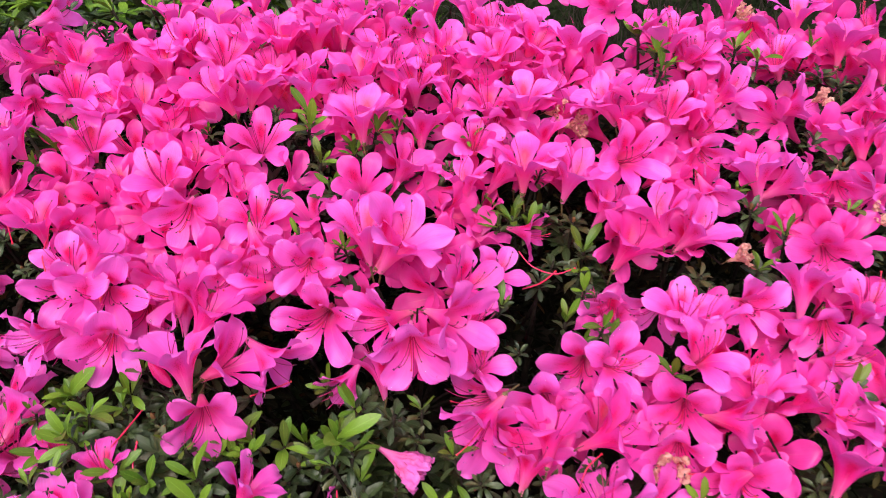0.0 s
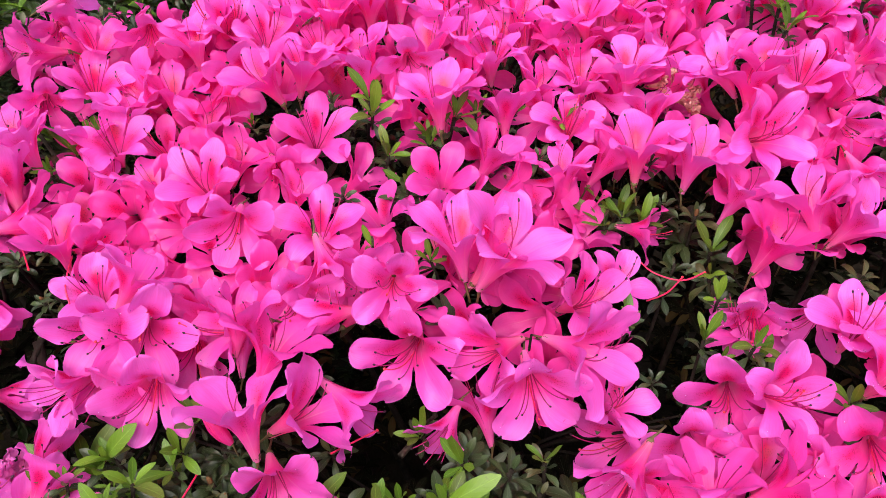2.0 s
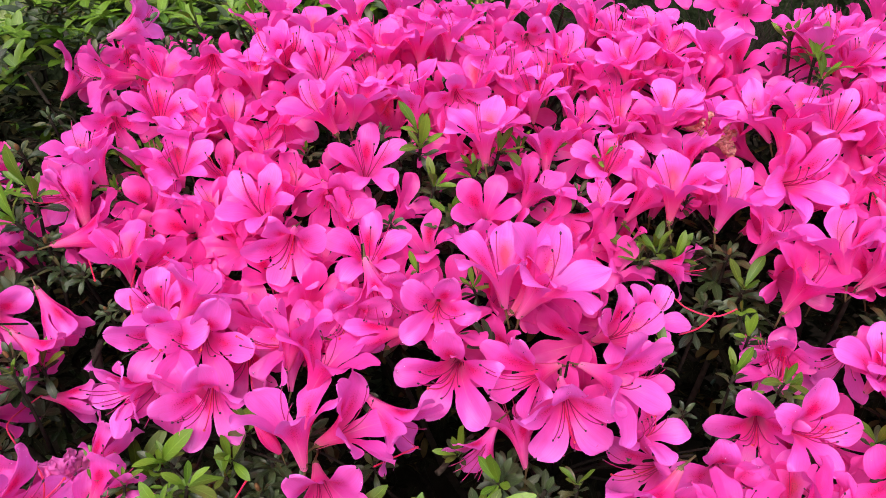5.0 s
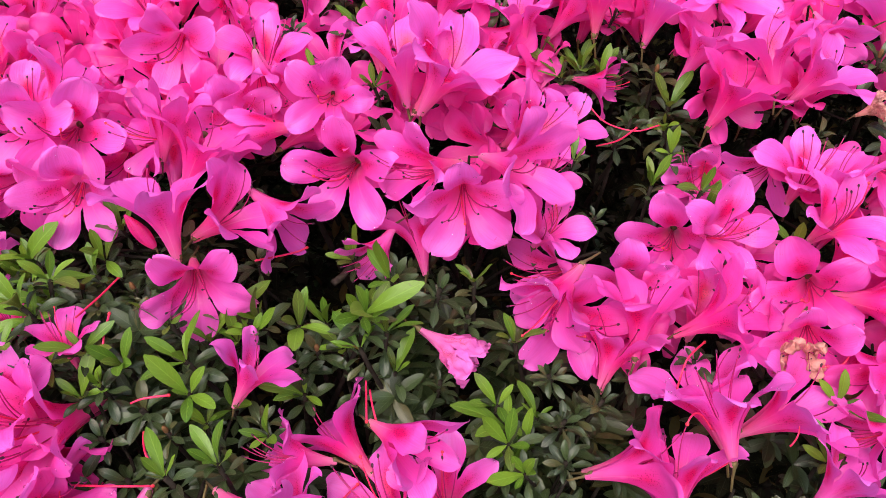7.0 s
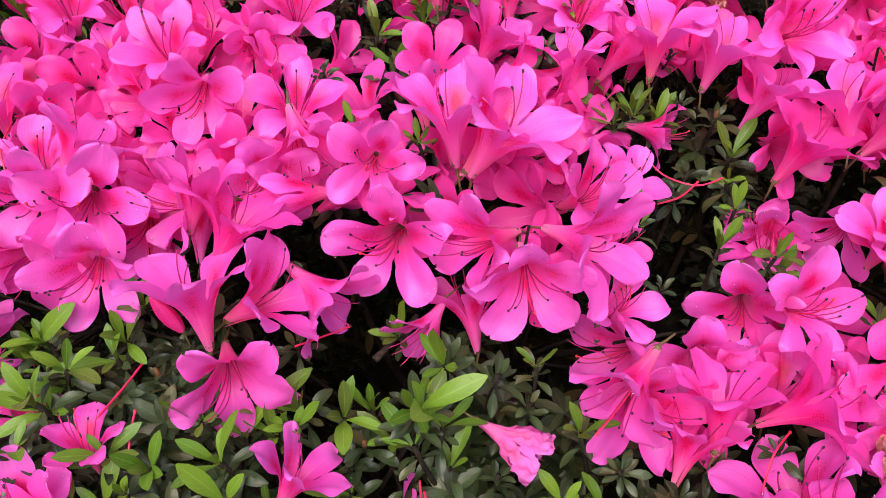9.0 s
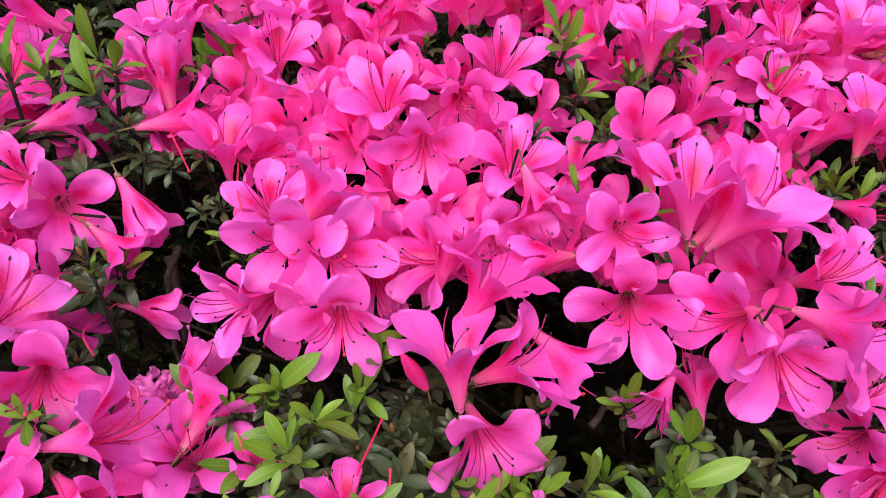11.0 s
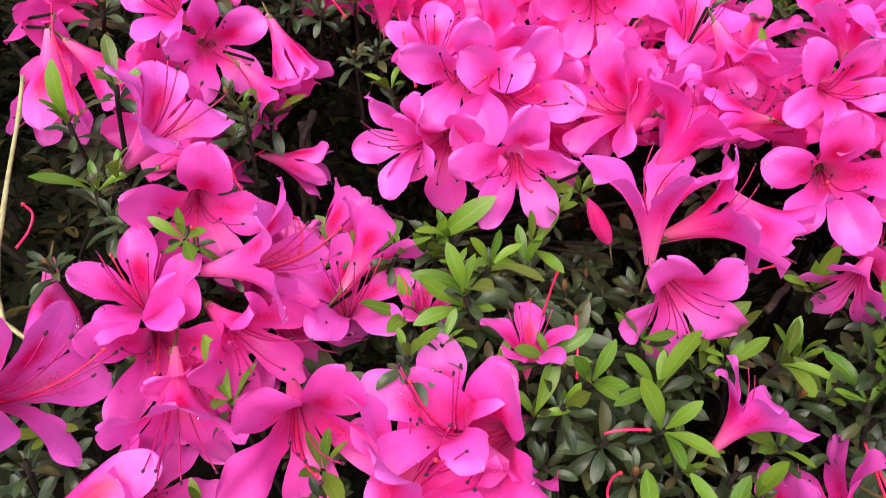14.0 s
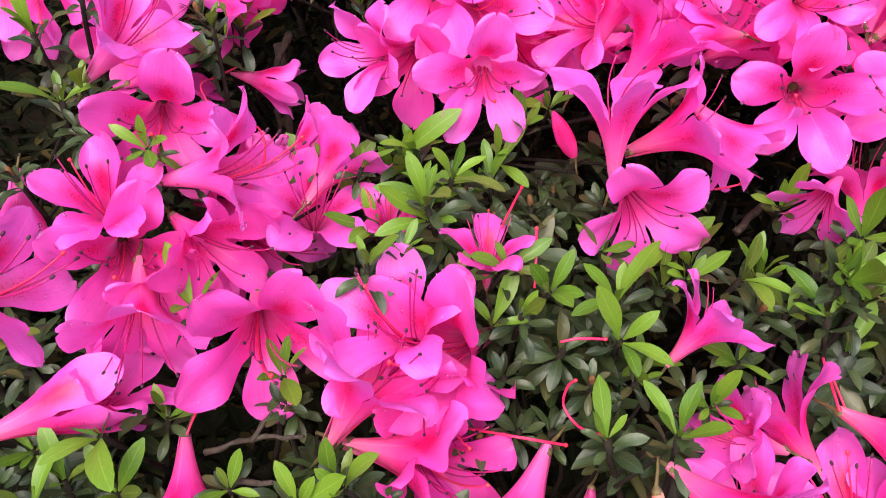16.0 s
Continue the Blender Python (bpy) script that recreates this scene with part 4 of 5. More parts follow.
funnel_bloom(0.097, 0.336, 0.566, 131, 53, 1.15)
funnel_bloom(0.130, 0.326, 0.569, -11, 47, 1.10)
funnel_bloom(0.062, 0.319, 0.541, -7, 21, 1.00)
funnel_bloom(0.022, 0.553, 0.675, 126, 80, 0.90)
funnel_bloom(0.068, 0.554, 0.689, 67, 87, 1.10)
funnel_bloom(0.105, 0.553, 0.680, 6, 74, 1.00)
funnel_bloom(0.133, 0.542, 0.659, -2, 63, 0.95)
funnel_bloom(0.143, 0.502, 0.647, -4, 63, 1.10)
funnel_bloom(0.164, 0.512, 0.668, 139, 72, 1.05)
funnel_bloom(0.192, 0.505, 0.656, -23, 53, 1.05)
open_bloom(0.159, 0.468, 0.617, -130, -10, 0.90, 2)
open_bloom(0.069, 0.536, 0.641, -29, 1, 0.75)
open_bloom(0.100, 0.433, 0.592, -107, 13, 1.05, 10)
open_bloom(0.116, 0.412, 0.610, -74, 35, 1.00, -20)
open_bloom(0.150, 0.565, 0.689, -71, 32, 1.15, 14)
funnel_bloom(0.138, 0.619, 0.714, 178, 57, 1.00)
funnel_bloom(0.246, 0.630, 0.717, -35, 44, 0.95)
funnel_bloom(0.074, 0.615, 0.720, -85, 83, 0.95)
open_bloom(0.032, 0.603, 0.686, -86, 65, 0.90, -8)
funnel_bloom(0.017, 0.648, 0.700, -15, 67, 1.00)
funnel_bloom(-0.056, 0.569, 0.724, -135, 87, 1.00)
funnel_bloom(-0.023, 0.564, 0.685, 1, 61, 0.95)
open_bloom(-0.138, 0.587, 0.695, -64, 56, 1.05, -10)
funnel_bloom(-0.136, 0.699, 0.746, -83, 79, 1.00)
funnel_bloom(-0.269, 0.639, 0.713, -137, 52, 1.05)
open_bloom(-0.200, 0.648, 0.720, -78, 1, 1.05, -16)
funnel_bloom(-0.169, 0.600, 0.733, -156, 64, 1.00)
funnel_bloom(-0.349, 0.611, 0.699, -137, 77, 1.05)
open_bloom(-0.274, 0.590, 0.696, -64, 64, 0.95, -8)
open_bloom(-0.245, 0.604, 0.683, -89, 55, 0.90, 6)
funnel_bloom(-0.191, 0.579, 0.686, 5, 68, 0.95)
open_bloom(-0.378, 0.825, 0.699, -56, -13, 1.00, -26)
open_bloom(-0.408, 0.826, 0.717, -68, -8, 1.05, -10)
funnel_bloom(-0.422, 0.764, 0.711, 14, 43, 1.10)
funnel_bloom(-0.396, 0.853, 0.741, 8, 19, 1.00)
open_bloom(-0.130, 0.510, 0.668, -61, 66, 1.00, -20)
open_bloom(0.072, 0.405, 0.583, -93, 13, 1.00, 12)
funnel_bloom(0.107, 0.390, 0.577, -17, 81, 0.95, -46)
open_bloom(0.135, 0.384, 0.581, -162, 12, 0.90, 12)
half_bloom(-0.433, 0.445, 0.632, -69, -45, 1.10)
half_bloom(-0.417, 0.463, 0.635, -7, -34, 0.90)
half_bloom(-0.392, 0.353, 0.575, -63, -33, 0.90)
open_bloom(-0.025, 0.307, 0.536, -86, 83, 1.00, -2)
closed_bud(-0.173, 0.389, 0.628, 168, 56, 0.58)
spent_pistil(-0.367, 0.409, 0.623, 2, 4, 0.50)
spent_pistil(0.090, 0.309, 0.577, 129, 49, 0.74)
spent_pistil(0.127, 0.310, 0.565, 4, 44, 0.56)
spent_pistil(-0.245, 0.366, 0.594, 71, 76, 0.43)
spent_pistil(-0.290, 0.368, 0.607, 38, 58, 0.70)
gap(-0.306, 0.468, 0.627)
gap(-0.301, 0.445, 0.615)
gap(-0.294, 0.424, 0.604)
gap(-0.283, 0.413, 0.597)
gap(-0.271, 0.425, 0.606)
gap(-0.294, 0.467, 0.640)
gap(-0.297, 0.444, 0.619)
gap(-0.291, 0.480, 0.647)
gap(-0.327, 0.479, 0.632)
gap(-0.097, 0.407, 0.599)
gap(-0.085, 0.397, 0.588)
gap(-0.099, 0.384, 0.593)
gap(0.077, 0.486, 0.609)
gap(0.079, 0.465, 0.604)
gap(0.079, 0.503, 0.619)
gap(-0.089, 0.387, 0.584)
gap(-0.082, 0.410, 0.592)
gap(0.064, 0.463, 0.612)
gap(0.071, 0.448, 0.595)
gap(-0.261, 0.425, 0.603)
gap(0.051, 0.422, 0.594)
gap(-0.408, 0.365, 0.590)
gap(-0.389, 0.355, 0.582)
gap(-0.314, 0.425, 0.609)
gap(-0.302, 0.439, 0.616)
gap(-0.297, 0.405, 0.603)
gap(-0.289, 0.442, 0.616)
gap(-0.104, 0.374, 0.587)
gap(-0.295, 0.309, 0.542)
gap(-0.102, 0.361, 0.577)
gap(-0.359, 0.635, 0.713)
gap(-0.084, 0.420, 0.603)
gap(-0.106, 0.388, 0.603)
gap(-0.374, 0.374, 0.591)
gap(0.235, 0.530, 0.642)
gap(0.073, 0.475, 0.604)
gap(-0.384, 0.395, 0.602)
gap(-0.291, 0.440, 0.619)
gap(-0.088, 0.411, 0.594)
gap(-0.105, 0.402, 0.610)
gap(-0.090, 0.404, 0.595)
gap(-0.092, 0.385, 0.590)
gap(-0.073, 0.425, 0.593)
gap(-0.110, 0.407, 0.621)
gap(-0.104, 0.412, 0.603)
gap(-0.092, 0.392, 0.591)
gap(-0.102, 0.379, 0.591)
gap(-0.114, 0.421, 0.620)
gap(-0.309, 0.446, 0.619)
gap(-0.301, 0.419, 0.610)
gap(-0.294, 0.441, 0.615)
gap(-0.395, 0.360, 0.585)
gap(-0.095, 0.387, 0.590)
gap(-0.093, 0.399, 0.599)
gap(-0.085, 0.348, 0.562)
gap(-0.106, 0.343, 0.571)
gap(-0.411, 0.359, 0.586)
gap(-0.411, 0.374, 0.594)
gap(-0.381, 0.372, 0.591)
gap(-0.296, 0.308, 0.538)
gap(-0.283, 0.300, 0.532)
gap(-0.173, 0.311, 0.523)
style_thread(((-0.444, 0.476, 0.659), (-0.436, 0.460, 0.650), (-0.417, 0.436, 0.643), (-0.394, 0.402, 0.640)))
style_thread(((-0.300, 0.292, 0.530), (-0.297, 0.299, 0.539), (-0.290, 0.309, 0.553)))
style_thread(((-0.063, 0.344, 0.572), (-0.062, 0.333, 0.570), (-0.061, 0.322, 0.568)))
style_thread(((-0.147, 0.295, 0.565), (-0.154, 0.303, 0.558), (-0.160, 0.310, 0.560), (-0.160, 0.312, 0.568), (-0.158, 0.311, 0.573)))
style_thread(((-0.396, 0.347, 0.608), (-0.396, 0.356, 0.610), (-0.396, 0.361, 0.615), (-0.399, 0.361, 0.619)))
style_thread(((-0.081, 0.288, 0.538), (-0.074, 0.299, 0.539), (-0.066, 0.310, 0.539)))
style_thread(((-0.165, 0.320, 0.582), (-0.159, 0.321, 0.584), (-0.149, 0.324, 0.583)))
style_thread(((-0.117, 0.381, 0.616), (-0.103, 0.400, 0.607), (-0.096, 0.402, 0.609)))
style_thread(((-0.192, 0.346, 0.610), (-0.189, 0.365, 0.607), (-0.186, 0.381, 0.606)))
style_thread(((-0.177, 0.331, 0.596), (-0.178, 0.338, 0.604), (-0.179, 0.351, 0.608)))
style_thread(((-0.312, 0.420, 0.574), (-0.311, 0.426, 0.577), (-0.309, 0.429, 0.580)))
style_thread(((-0.271, 0.369, 0.591), (-0.280, 0.405, 0.580), (-0.285, 0.422, 0.581)))
style_thread(((0.063, 0.522, 0.632), (0.072, 0.510, 0.626), (0.088, 0.500, 0.625), (0.104, 0.506, 0.626)))
style_thread(((0.062, 0.481, 0.625), (0.076, 0.488, 0.625), (0.089, 0.502, 0.626)))
style_thread(((-0.324, 0.525, 0.678), (-0.314, 0.513, 0.668), (-0.300, 0.490, 0.665)))
style_thread(((-0.275, 0.495, 0.669), (-0.267, 0.465, 0.669), (-0.262, 0.453, 0.660), (-0.254, 0.424, 0.661)))
style_thread(((-0.327, 0.409, 0.606), (-0.335, 0.418, 0.612), (-0.339, 0.443, 0.604), (-0.331, 0.454, 0.606)))
style_thread(((-0.195, 0.304, 0.546), (-0.172, 0.298, 0.553), (-0.157, 0.302, 0.548)))
style_thread(((-0.061, 0.340, 0.570), (-0.059, 0.331, 0.568), (-0.056, 0.322, 0.564)))
style_thread(((0.086, 0.311, 0.541), (0.094, 0.311, 0.544), (0.107, 0.318, 0.545)))
style_thread(((0.084, 0.341, 0.565), (0.090, 0.352, 0.577), (0.102, 0.365, 0.577)))
style_thread(((0.147, 0.346, 0.579), (0.160, 0.345, 0.581), (0.166, 0.352, 0.588)))
bare_branch(((-0.293, 0.291, 0.522), (-0.284, 0.295, 0.525), (-0.269, 0.293, 0.537), (-0.252, 0.288, 0.545)), 0.0013)
bare_branch(((-0.290, 0.281, 0.515), (-0.278, 0.282, 0.520), (-0.258, 0.268, 0.544)), 0.0017)
bare_branch(((-0.274, 0.292, 0.534), (-0.270, 0.296, 0.539), (-0.267, 0.297, 0.545)), 0.0012)
bare_branch(((-0.325, 0.517, 0.598), (-0.326, 0.497, 0.591), (-0.324, 0.487, 0.566), (-0.318, 0.473, 0.539)), 0.0022)
bare_branch(((-0.332, 0.517, 0.591), (-0.323, 0.500, 0.572), (-0.318, 0.486, 0.548)), 0.0035)
bare_branch(((-0.087, 0.413, 0.578), (-0.071, 0.436, 0.579), (-0.066, 0.429, 0.593)), 0.0022)
dry_stem(((-0.431, 0.424, 0.644), (-0.421, 0.401, 0.636), (-0.410, 0.369, 0.622), (-0.402, 0.345, 0.609), (-0.394, 0.328, 0.600), (-0.387, 0.319, 0.595), (-0.376, 0.315, 0.592)))
fresh_shoot(-0.344, 0.256, 0.519, 1.20)
fresh_shoot(-0.328, 0.282, 0.534, 1.10)
fresh_shoot(-0.319, 0.270, 0.518, 1.10)
mixed_shoot(-0.337, 0.268, 0.523, 1.00)
fresh_shoot(-0.309, 0.296, 0.532, 0.90)
fresh_shoot(-0.304, 0.322, 0.567, 1.00)
mixed_shoot(-0.277, 0.275, 0.525, 1.00)
fresh_shoot(-0.265, 0.307, 0.554, 0.95)
mature_shoot(-0.264, 0.301, 0.545, 0.90)
fresh_shoot(-0.245, 0.258, 0.549, 1.10)
mixed_shoot(-0.231, 0.264, 0.554, 1.00)
mature_shoot(-0.237, 0.253, 0.544, 1.00)
mixed_shoot(-0.367, 0.302, 0.558, 1.00)
mature_shoot(-0.372, 0.291, 0.554, 1.00)
mature_shoot(-0.362, 0.299, 0.549, 1.00)
mature_shoot(-0.259, 0.302, 0.545, 0.90)
fresh_shoot(-0.199, 0.386, 0.603, 0.90)
fresh_shoot(-0.242, 0.394, 0.593, 1.00)
fresh_shoot(-0.221, 0.362, 0.596, 1.00)
fresh_shoot(-0.243, 0.369, 0.582, 1.00)
mixed_shoot(-0.227, 0.339, 0.596, 0.90)
mixed_shoot(-0.207, 0.338, 0.588, 0.90)
fresh_shoot(-0.188, 0.336, 0.598, 0.90)
fresh_shoot(-0.171, 0.335, 0.591, 0.90)
mature_shoot(-0.198, 0.340, 0.581, 0.90)
fresh_shoot(-0.153, 0.353, 0.599, 1.00)
fresh_shoot(-0.132, 0.365, 0.590, 1.10)
mixed_shoot(-0.138, 0.356, 0.585, 1.00)
fresh_shoot(-0.118, 0.359, 0.587, 0.80)
mature_shoot(-0.163, 0.324, 0.573, 1.10)
fresh_shoot(-0.142, 0.330, 0.577, 1.00)
mixed_shoot(-0.145, 0.294, 0.563, 1.10)
fresh_shoot(-0.122, 0.296, 0.569, 1.00)
mature_shoot(-0.111, 0.329, 0.561, 1.00)
fresh_shoot(-0.106, 0.319, 0.561, 0.80)
mixed_shoot(-0.075, 0.361, 0.576, 1.00)
fresh_shoot(-0.085, 0.375, 0.581, 1.00)
fresh_shoot(-0.064, 0.357, 0.601, 1.10)
mature_shoot(-0.067, 0.351, 0.565, 1.00)
fresh_shoot(-0.053, 0.355, 0.592, 1.00)
mature_shoot(-0.093, 0.351, 0.572, 1.00)
mixed_shoot(-0.180, 0.327, 0.585, 1.00)
fresh_shoot(-0.190, 0.326, 0.579, 0.80)
mature_shoot(-0.183, 0.318, 0.561, 1.00)
fresh_shoot(-0.134, 0.321, 0.567, 0.80)
mature_shoot(-0.151, 0.317, 0.567, 0.90)
fresh_shoot(-0.334, 0.362, 0.611, 0.80)
fresh_shoot(-0.384, 0.388, 0.611, 1.10)
mature_shoot(-0.389, 0.353, 0.596, 0.90)
mature_shoot(-0.226, 0.317, 0.532, 0.90)
mature_shoot(-0.280, 0.319, 0.548, 0.80)
mixed_shoot(-0.354, 0.277, 0.525, 1.00)
mature_shoot(-0.360, 0.262, 0.523, 1.00)
mature_shoot(-0.308, 0.273, 0.498, 1.00)
mixed_shoot(-0.281, 0.263, 0.509, 0.90)
mature_shoot(-0.221, 0.270, 0.541, 0.90)
mature_shoot(-0.189, 0.308, 0.536, 1.10)
mature_shoot(-0.174, 0.312, 0.539, 1.10)
mature_shoot(-0.161, 0.313, 0.541, 1.00)
fresh_shoot(-0.116, 0.367, 0.589, 1.00)
mixed_shoot(-0.126, 0.359, 0.582, 1.00)
fresh_shoot(-0.062, 0.355, 0.599, 1.10)
mixed_shoot(-0.065, 0.350, 0.586, 1.00)
mature_shoot(-0.087, 0.356, 0.581, 1.00)
fresh_shoot(-0.096, 0.363, 0.589, 1.00)
mature_shoot(-0.050, 0.390, 0.599, 1.00)
mixed_shoot(0.000, 0.346, 0.552, 1.00)
fresh_shoot(0.009, 0.366, 0.575, 1.00)
fresh_shoot(0.005, 0.339, 0.544, 1.10)
mixed_shoot(0.013, 0.331, 0.537, 1.00)
fresh_shoot(0.002, 0.322, 0.530, 1.00)
mature_shoot(0.039, 0.344, 0.546, 1.00)
mature_shoot(0.070, 0.362, 0.557, 1.00)
mature_shoot(0.097, 0.360, 0.569, 0.90)
fresh_shoot(0.158, 0.335, 0.563, 1.00)
mature_shoot(0.157, 0.327, 0.545, 1.00)
fresh_shoot(-0.145, 0.341, 0.587, 1.00)
fresh_shoot(-0.214, 0.371, 0.611, 1.00)
mixed_shoot(-0.093, 0.343, 0.563, 1.00)
mixed_shoot(-0.011, 0.382, 0.601, 0.90)
mature_shoot(-0.014, 0.374, 0.586, 1.00)
mature_shoot(-0.351, 0.460, 0.629, 1.00)
mixed_shoot(-0.391, 0.430, 0.641, 1.00)
fresh_shoot(-0.337, 0.458, 0.612, 0.90)
mature_shoot(-0.342, 0.519, 0.676, 1.00)
fresh_shoot(-0.354, 0.541, 0.697, 1.10)
fresh_shoot(-0.353, 0.513, 0.694, 1.00)
mature_shoot(-0.282, 0.476, 0.655, 0.80)
fresh_shoot(-0.402, 0.520, 0.698, 1.00)
fresh_shoot(-0.382, 0.521, 0.699, 1.00)
fresh_shoot(-0.238, 0.394, 0.604, 1.00)
fresh_shoot(-0.197, 0.394, 0.607, 0.90)
fresh_shoot(-0.221, 0.355, 0.608, 1.00)
fresh_shoot(-0.250, 0.388, 0.574, 1.00)
fresh_shoot(-0.278, 0.416, 0.569, 0.90)
fresh_shoot(-0.064, 0.477, 0.663, 0.80)
mixed_shoot(-0.375, 0.391, 0.617, 1.00)
mature_shoot(-0.376, 0.383, 0.603, 1.00)
fresh_shoot(-0.306, 0.598, 0.687, 1.00)
mixed_shoot(-0.319, 0.362, 0.601, 0.80)
fresh_shoot(-0.103, 0.617, 0.707, 1.00)
fresh_shoot(-0.091, 0.578, 0.683, 1.00)
fresh_shoot(-0.079, 0.557, 0.671, 1.00)
mixed_shoot(-0.062, 0.573, 0.697, 1.00)
fresh_shoot(-0.046, 0.581, 0.706, 1.10)
fresh_shoot(-0.011, 0.626, 0.685, 1.00)
mature_shoot(0.091, 0.524, 0.620, 1.00)
fresh_shoot(0.113, 0.524, 0.629, 1.10)
mixed_shoot(0.107, 0.506, 0.622, 1.00)
mature_shoot(0.077, 0.498, 0.621, 1.00)
fresh_shoot(0.091, 0.459, 0.610, 0.90)
fresh_shoot(0.115, 0.446, 0.614, 0.90)
fresh_shoot(0.060, 0.546, 0.644, 1.00)
fresh_shoot(0.048, 0.544, 0.640, 1.00)
fresh_shoot(0.071, 0.543, 0.641, 1.00)
fresh_shoot(-0.074, 0.410, 0.595, 1.00)
fresh_shoot(-0.052, 0.379, 0.605, 1.10)
mature_shoot(-0.028, 0.380, 0.598, 1.10)
mixed_shoot(-0.231, 0.392, 0.607, 0.90)
fresh_shoot(-0.278, 0.434, 0.557, 1.20)
mature_shoot(-0.118, 0.389, 0.610, 0.90)
fresh_shoot(-0.406, 0.412, 0.629, 0.90)
fresh_shoot(-0.342, 0.380, 0.595, 0.90)
mature_shoot(-0.364, 0.375, 0.608, 1.00)
fresh_shoot(-0.221, 0.376, 0.595, 0.90)
fresh_shoot(-0.189, 0.405, 0.618, 0.80)
mixed_shoot(-0.065, 0.372, 0.590, 1.10)
mature_shoot(-0.159, 0.374, 0.572, 0.90)
mature_shoot(-0.263, 0.397, 0.585, 0.80)
fresh_shoot(-0.269, 0.383, 0.601, 0.60)
mature_shoot(-0.178, 0.401, 0.597, 0.90)
mature_shoot(-0.173, 0.377, 0.594, 0.80)
mature_shoot(-0.196, 0.373, 0.595, 0.80)
mixed_shoot(-0.335, 0.438, 0.632, 0.90)
fresh_shoot(-0.266, 0.461, 0.630, 0.60)
mature_shoot(-0.056, 0.571, 0.685, 1.00)
mature_shoot(-0.078, 0.543, 0.674, 1.00)
mixed_shoot(-0.186, 0.612, 0.697, 0.70)
mature_shoot(-0.119, 0.539, 0.676, 0.70)
mixed_shoot(-0.316, 0.577, 0.683, 0.80)
fresh_shoot(-0.031, 0.605, 0.698, 0.70)
fresh_shoot(-0.010, 0.613, 0.692, 0.70)
fresh_shoot(0.060, 0.562, 0.637, 1.10)
mature_shoot(0.087, 0.549, 0.652, 0.90)
mature_shoot(0.083, 0.573, 0.671, 0.80)
mature_shoot(0.108, 0.546, 0.644, 1.00)
mixed_shoot(0.110, 0.494, 0.612, 0.90)
mixed_shoot(0.044, 0.449, 0.632, 0.90)
fresh_shoot(-0.098, 0.492, 0.666, 0.60)
mature_shoot(-0.046, 0.416, 0.582, 1.00)
fresh_shoot(-0.179, 0.420, 0.622, 0.70)
mature_shoot(-0.384, 0.636, 0.720, 1.00)
mature_shoot(-0.316, 0.506, 0.661, 0.90)
fresh_shoot(-0.328, 0.454, 0.625, 0.90)
fresh_shoot(0.191, 0.666, 0.740, 1.10)
fresh_shoot(0.107, 0.472, 0.583, 0.60)
fresh_shoot(0.122, 0.452, 0.599, 0.60)
fresh_shoot(0.157, 0.413, 0.599, 0.80)
mature_shoot(-0.301, 0.515, 0.664, 0.80)
mature_shoot(-0.129, 0.417, 0.633, 0.80)
mature_shoot(-0.154, 0.379, 0.605, 0.90)
mature_shoot(0.025, 0.419, 0.601, 0.80)
mature_shoot(0.055, 0.429, 0.609, 0.70)
fresh_shoot(0.004, 0.321, 0.553, 1.05)
mature_shoot(0.025, 0.352, 0.567, 0.90)
mature_shoot(0.050, 0.342, 0.560, 0.90)
mature_shoot(0.131, 0.374, 0.563, 0.80)
fresh_shoot(0.168, 0.350, 0.548, 0.90)
fresh_shoot(0.148, 0.312, 0.551, 0.70)
mature_shoot(0.031, 0.332, 0.557, 0.90)
mature_shoot(-0.028, 0.357, 0.558, 0.90)
mature_shoot(-0.039, 0.341, 0.541, 0.80)
mature_shoot(0.030, 0.314, 0.549, 0.90)
mature_shoot(0.057, 0.332, 0.527, 0.80)
fresh_shoot(0.011, 0.309, 0.547, 0.90)
mixed_shoot(-0.050, 0.354, 0.567, 0.90)
mature_shoot(-0.356, 0.528, 0.670, 1.10)
fresh_shoot(-0.380, 0.576, 0.690, 1.20)
fresh_shoot(-0.393, 0.569, 0.684, 0.80)
fresh_shoot(-0.440, 0.583, 0.665, 1.00)
mature_shoot(-0.332, 0.511, 0.662, 1.00)
mature_shoot(-0.433, 0.503, 0.651, 1.10)
mature_shoot(-0.403, 0.466, 0.620, 1.00)
mature_shoot(-0.372, 0.477, 0.621, 0.90)
mature_shoot(-0.397, 0.607, 0.706, 1.10)
mixed_shoot(-0.270, 0.457, 0.643, 0.90)
fresh_shoot(-0.101, 0.599, 0.703, 1.00)
mature_shoot(-0.422, 0.596, 0.672, 1.00)
mature_shoot(-0.210, 0.388, 0.594, 0.90)
mature_shoot(-0.293, 0.481, 0.648, 0.80)
mature_shoot(-0.035, 0.425, 0.579, 0.90)
mature_shoot(-0.397, 0.417, 0.599, 1.00)
mature_shoot(-0.332, 0.403, 0.608, 0.80)
mature_shoot(-0.353, 0.409, 0.611, 0.80)
mature_shoot(-0.375, 0.753, 0.757, 1.10)
mature_shoot(-0.352, 0.778, 0.759, 1.00)
fresh_shoot(-0.307, 0.771, 0.757, 1.00)
mature_shoot(-0.317, 0.722, 0.749, 0.90)
mature_shoot(-0.370, 0.705, 0.750, 1.00)
mixed_shoot(-0.158, 0.710, 0.735, 0.80)
fresh_shoot(-0.269, 0.771, 0.757, 0.90)
fresh_shoot(-0.058, 0.775, 0.753, 1.00)
mixed_shoot(0.019, 0.805, 0.750, 0.90)
fresh_shoot(0.180, 0.690, 0.746, 1.10)
fresh_shoot(0.194, 0.655, 0.727, 1.10)
fresh_shoot(0.278, 0.716, 0.727, 1.10)
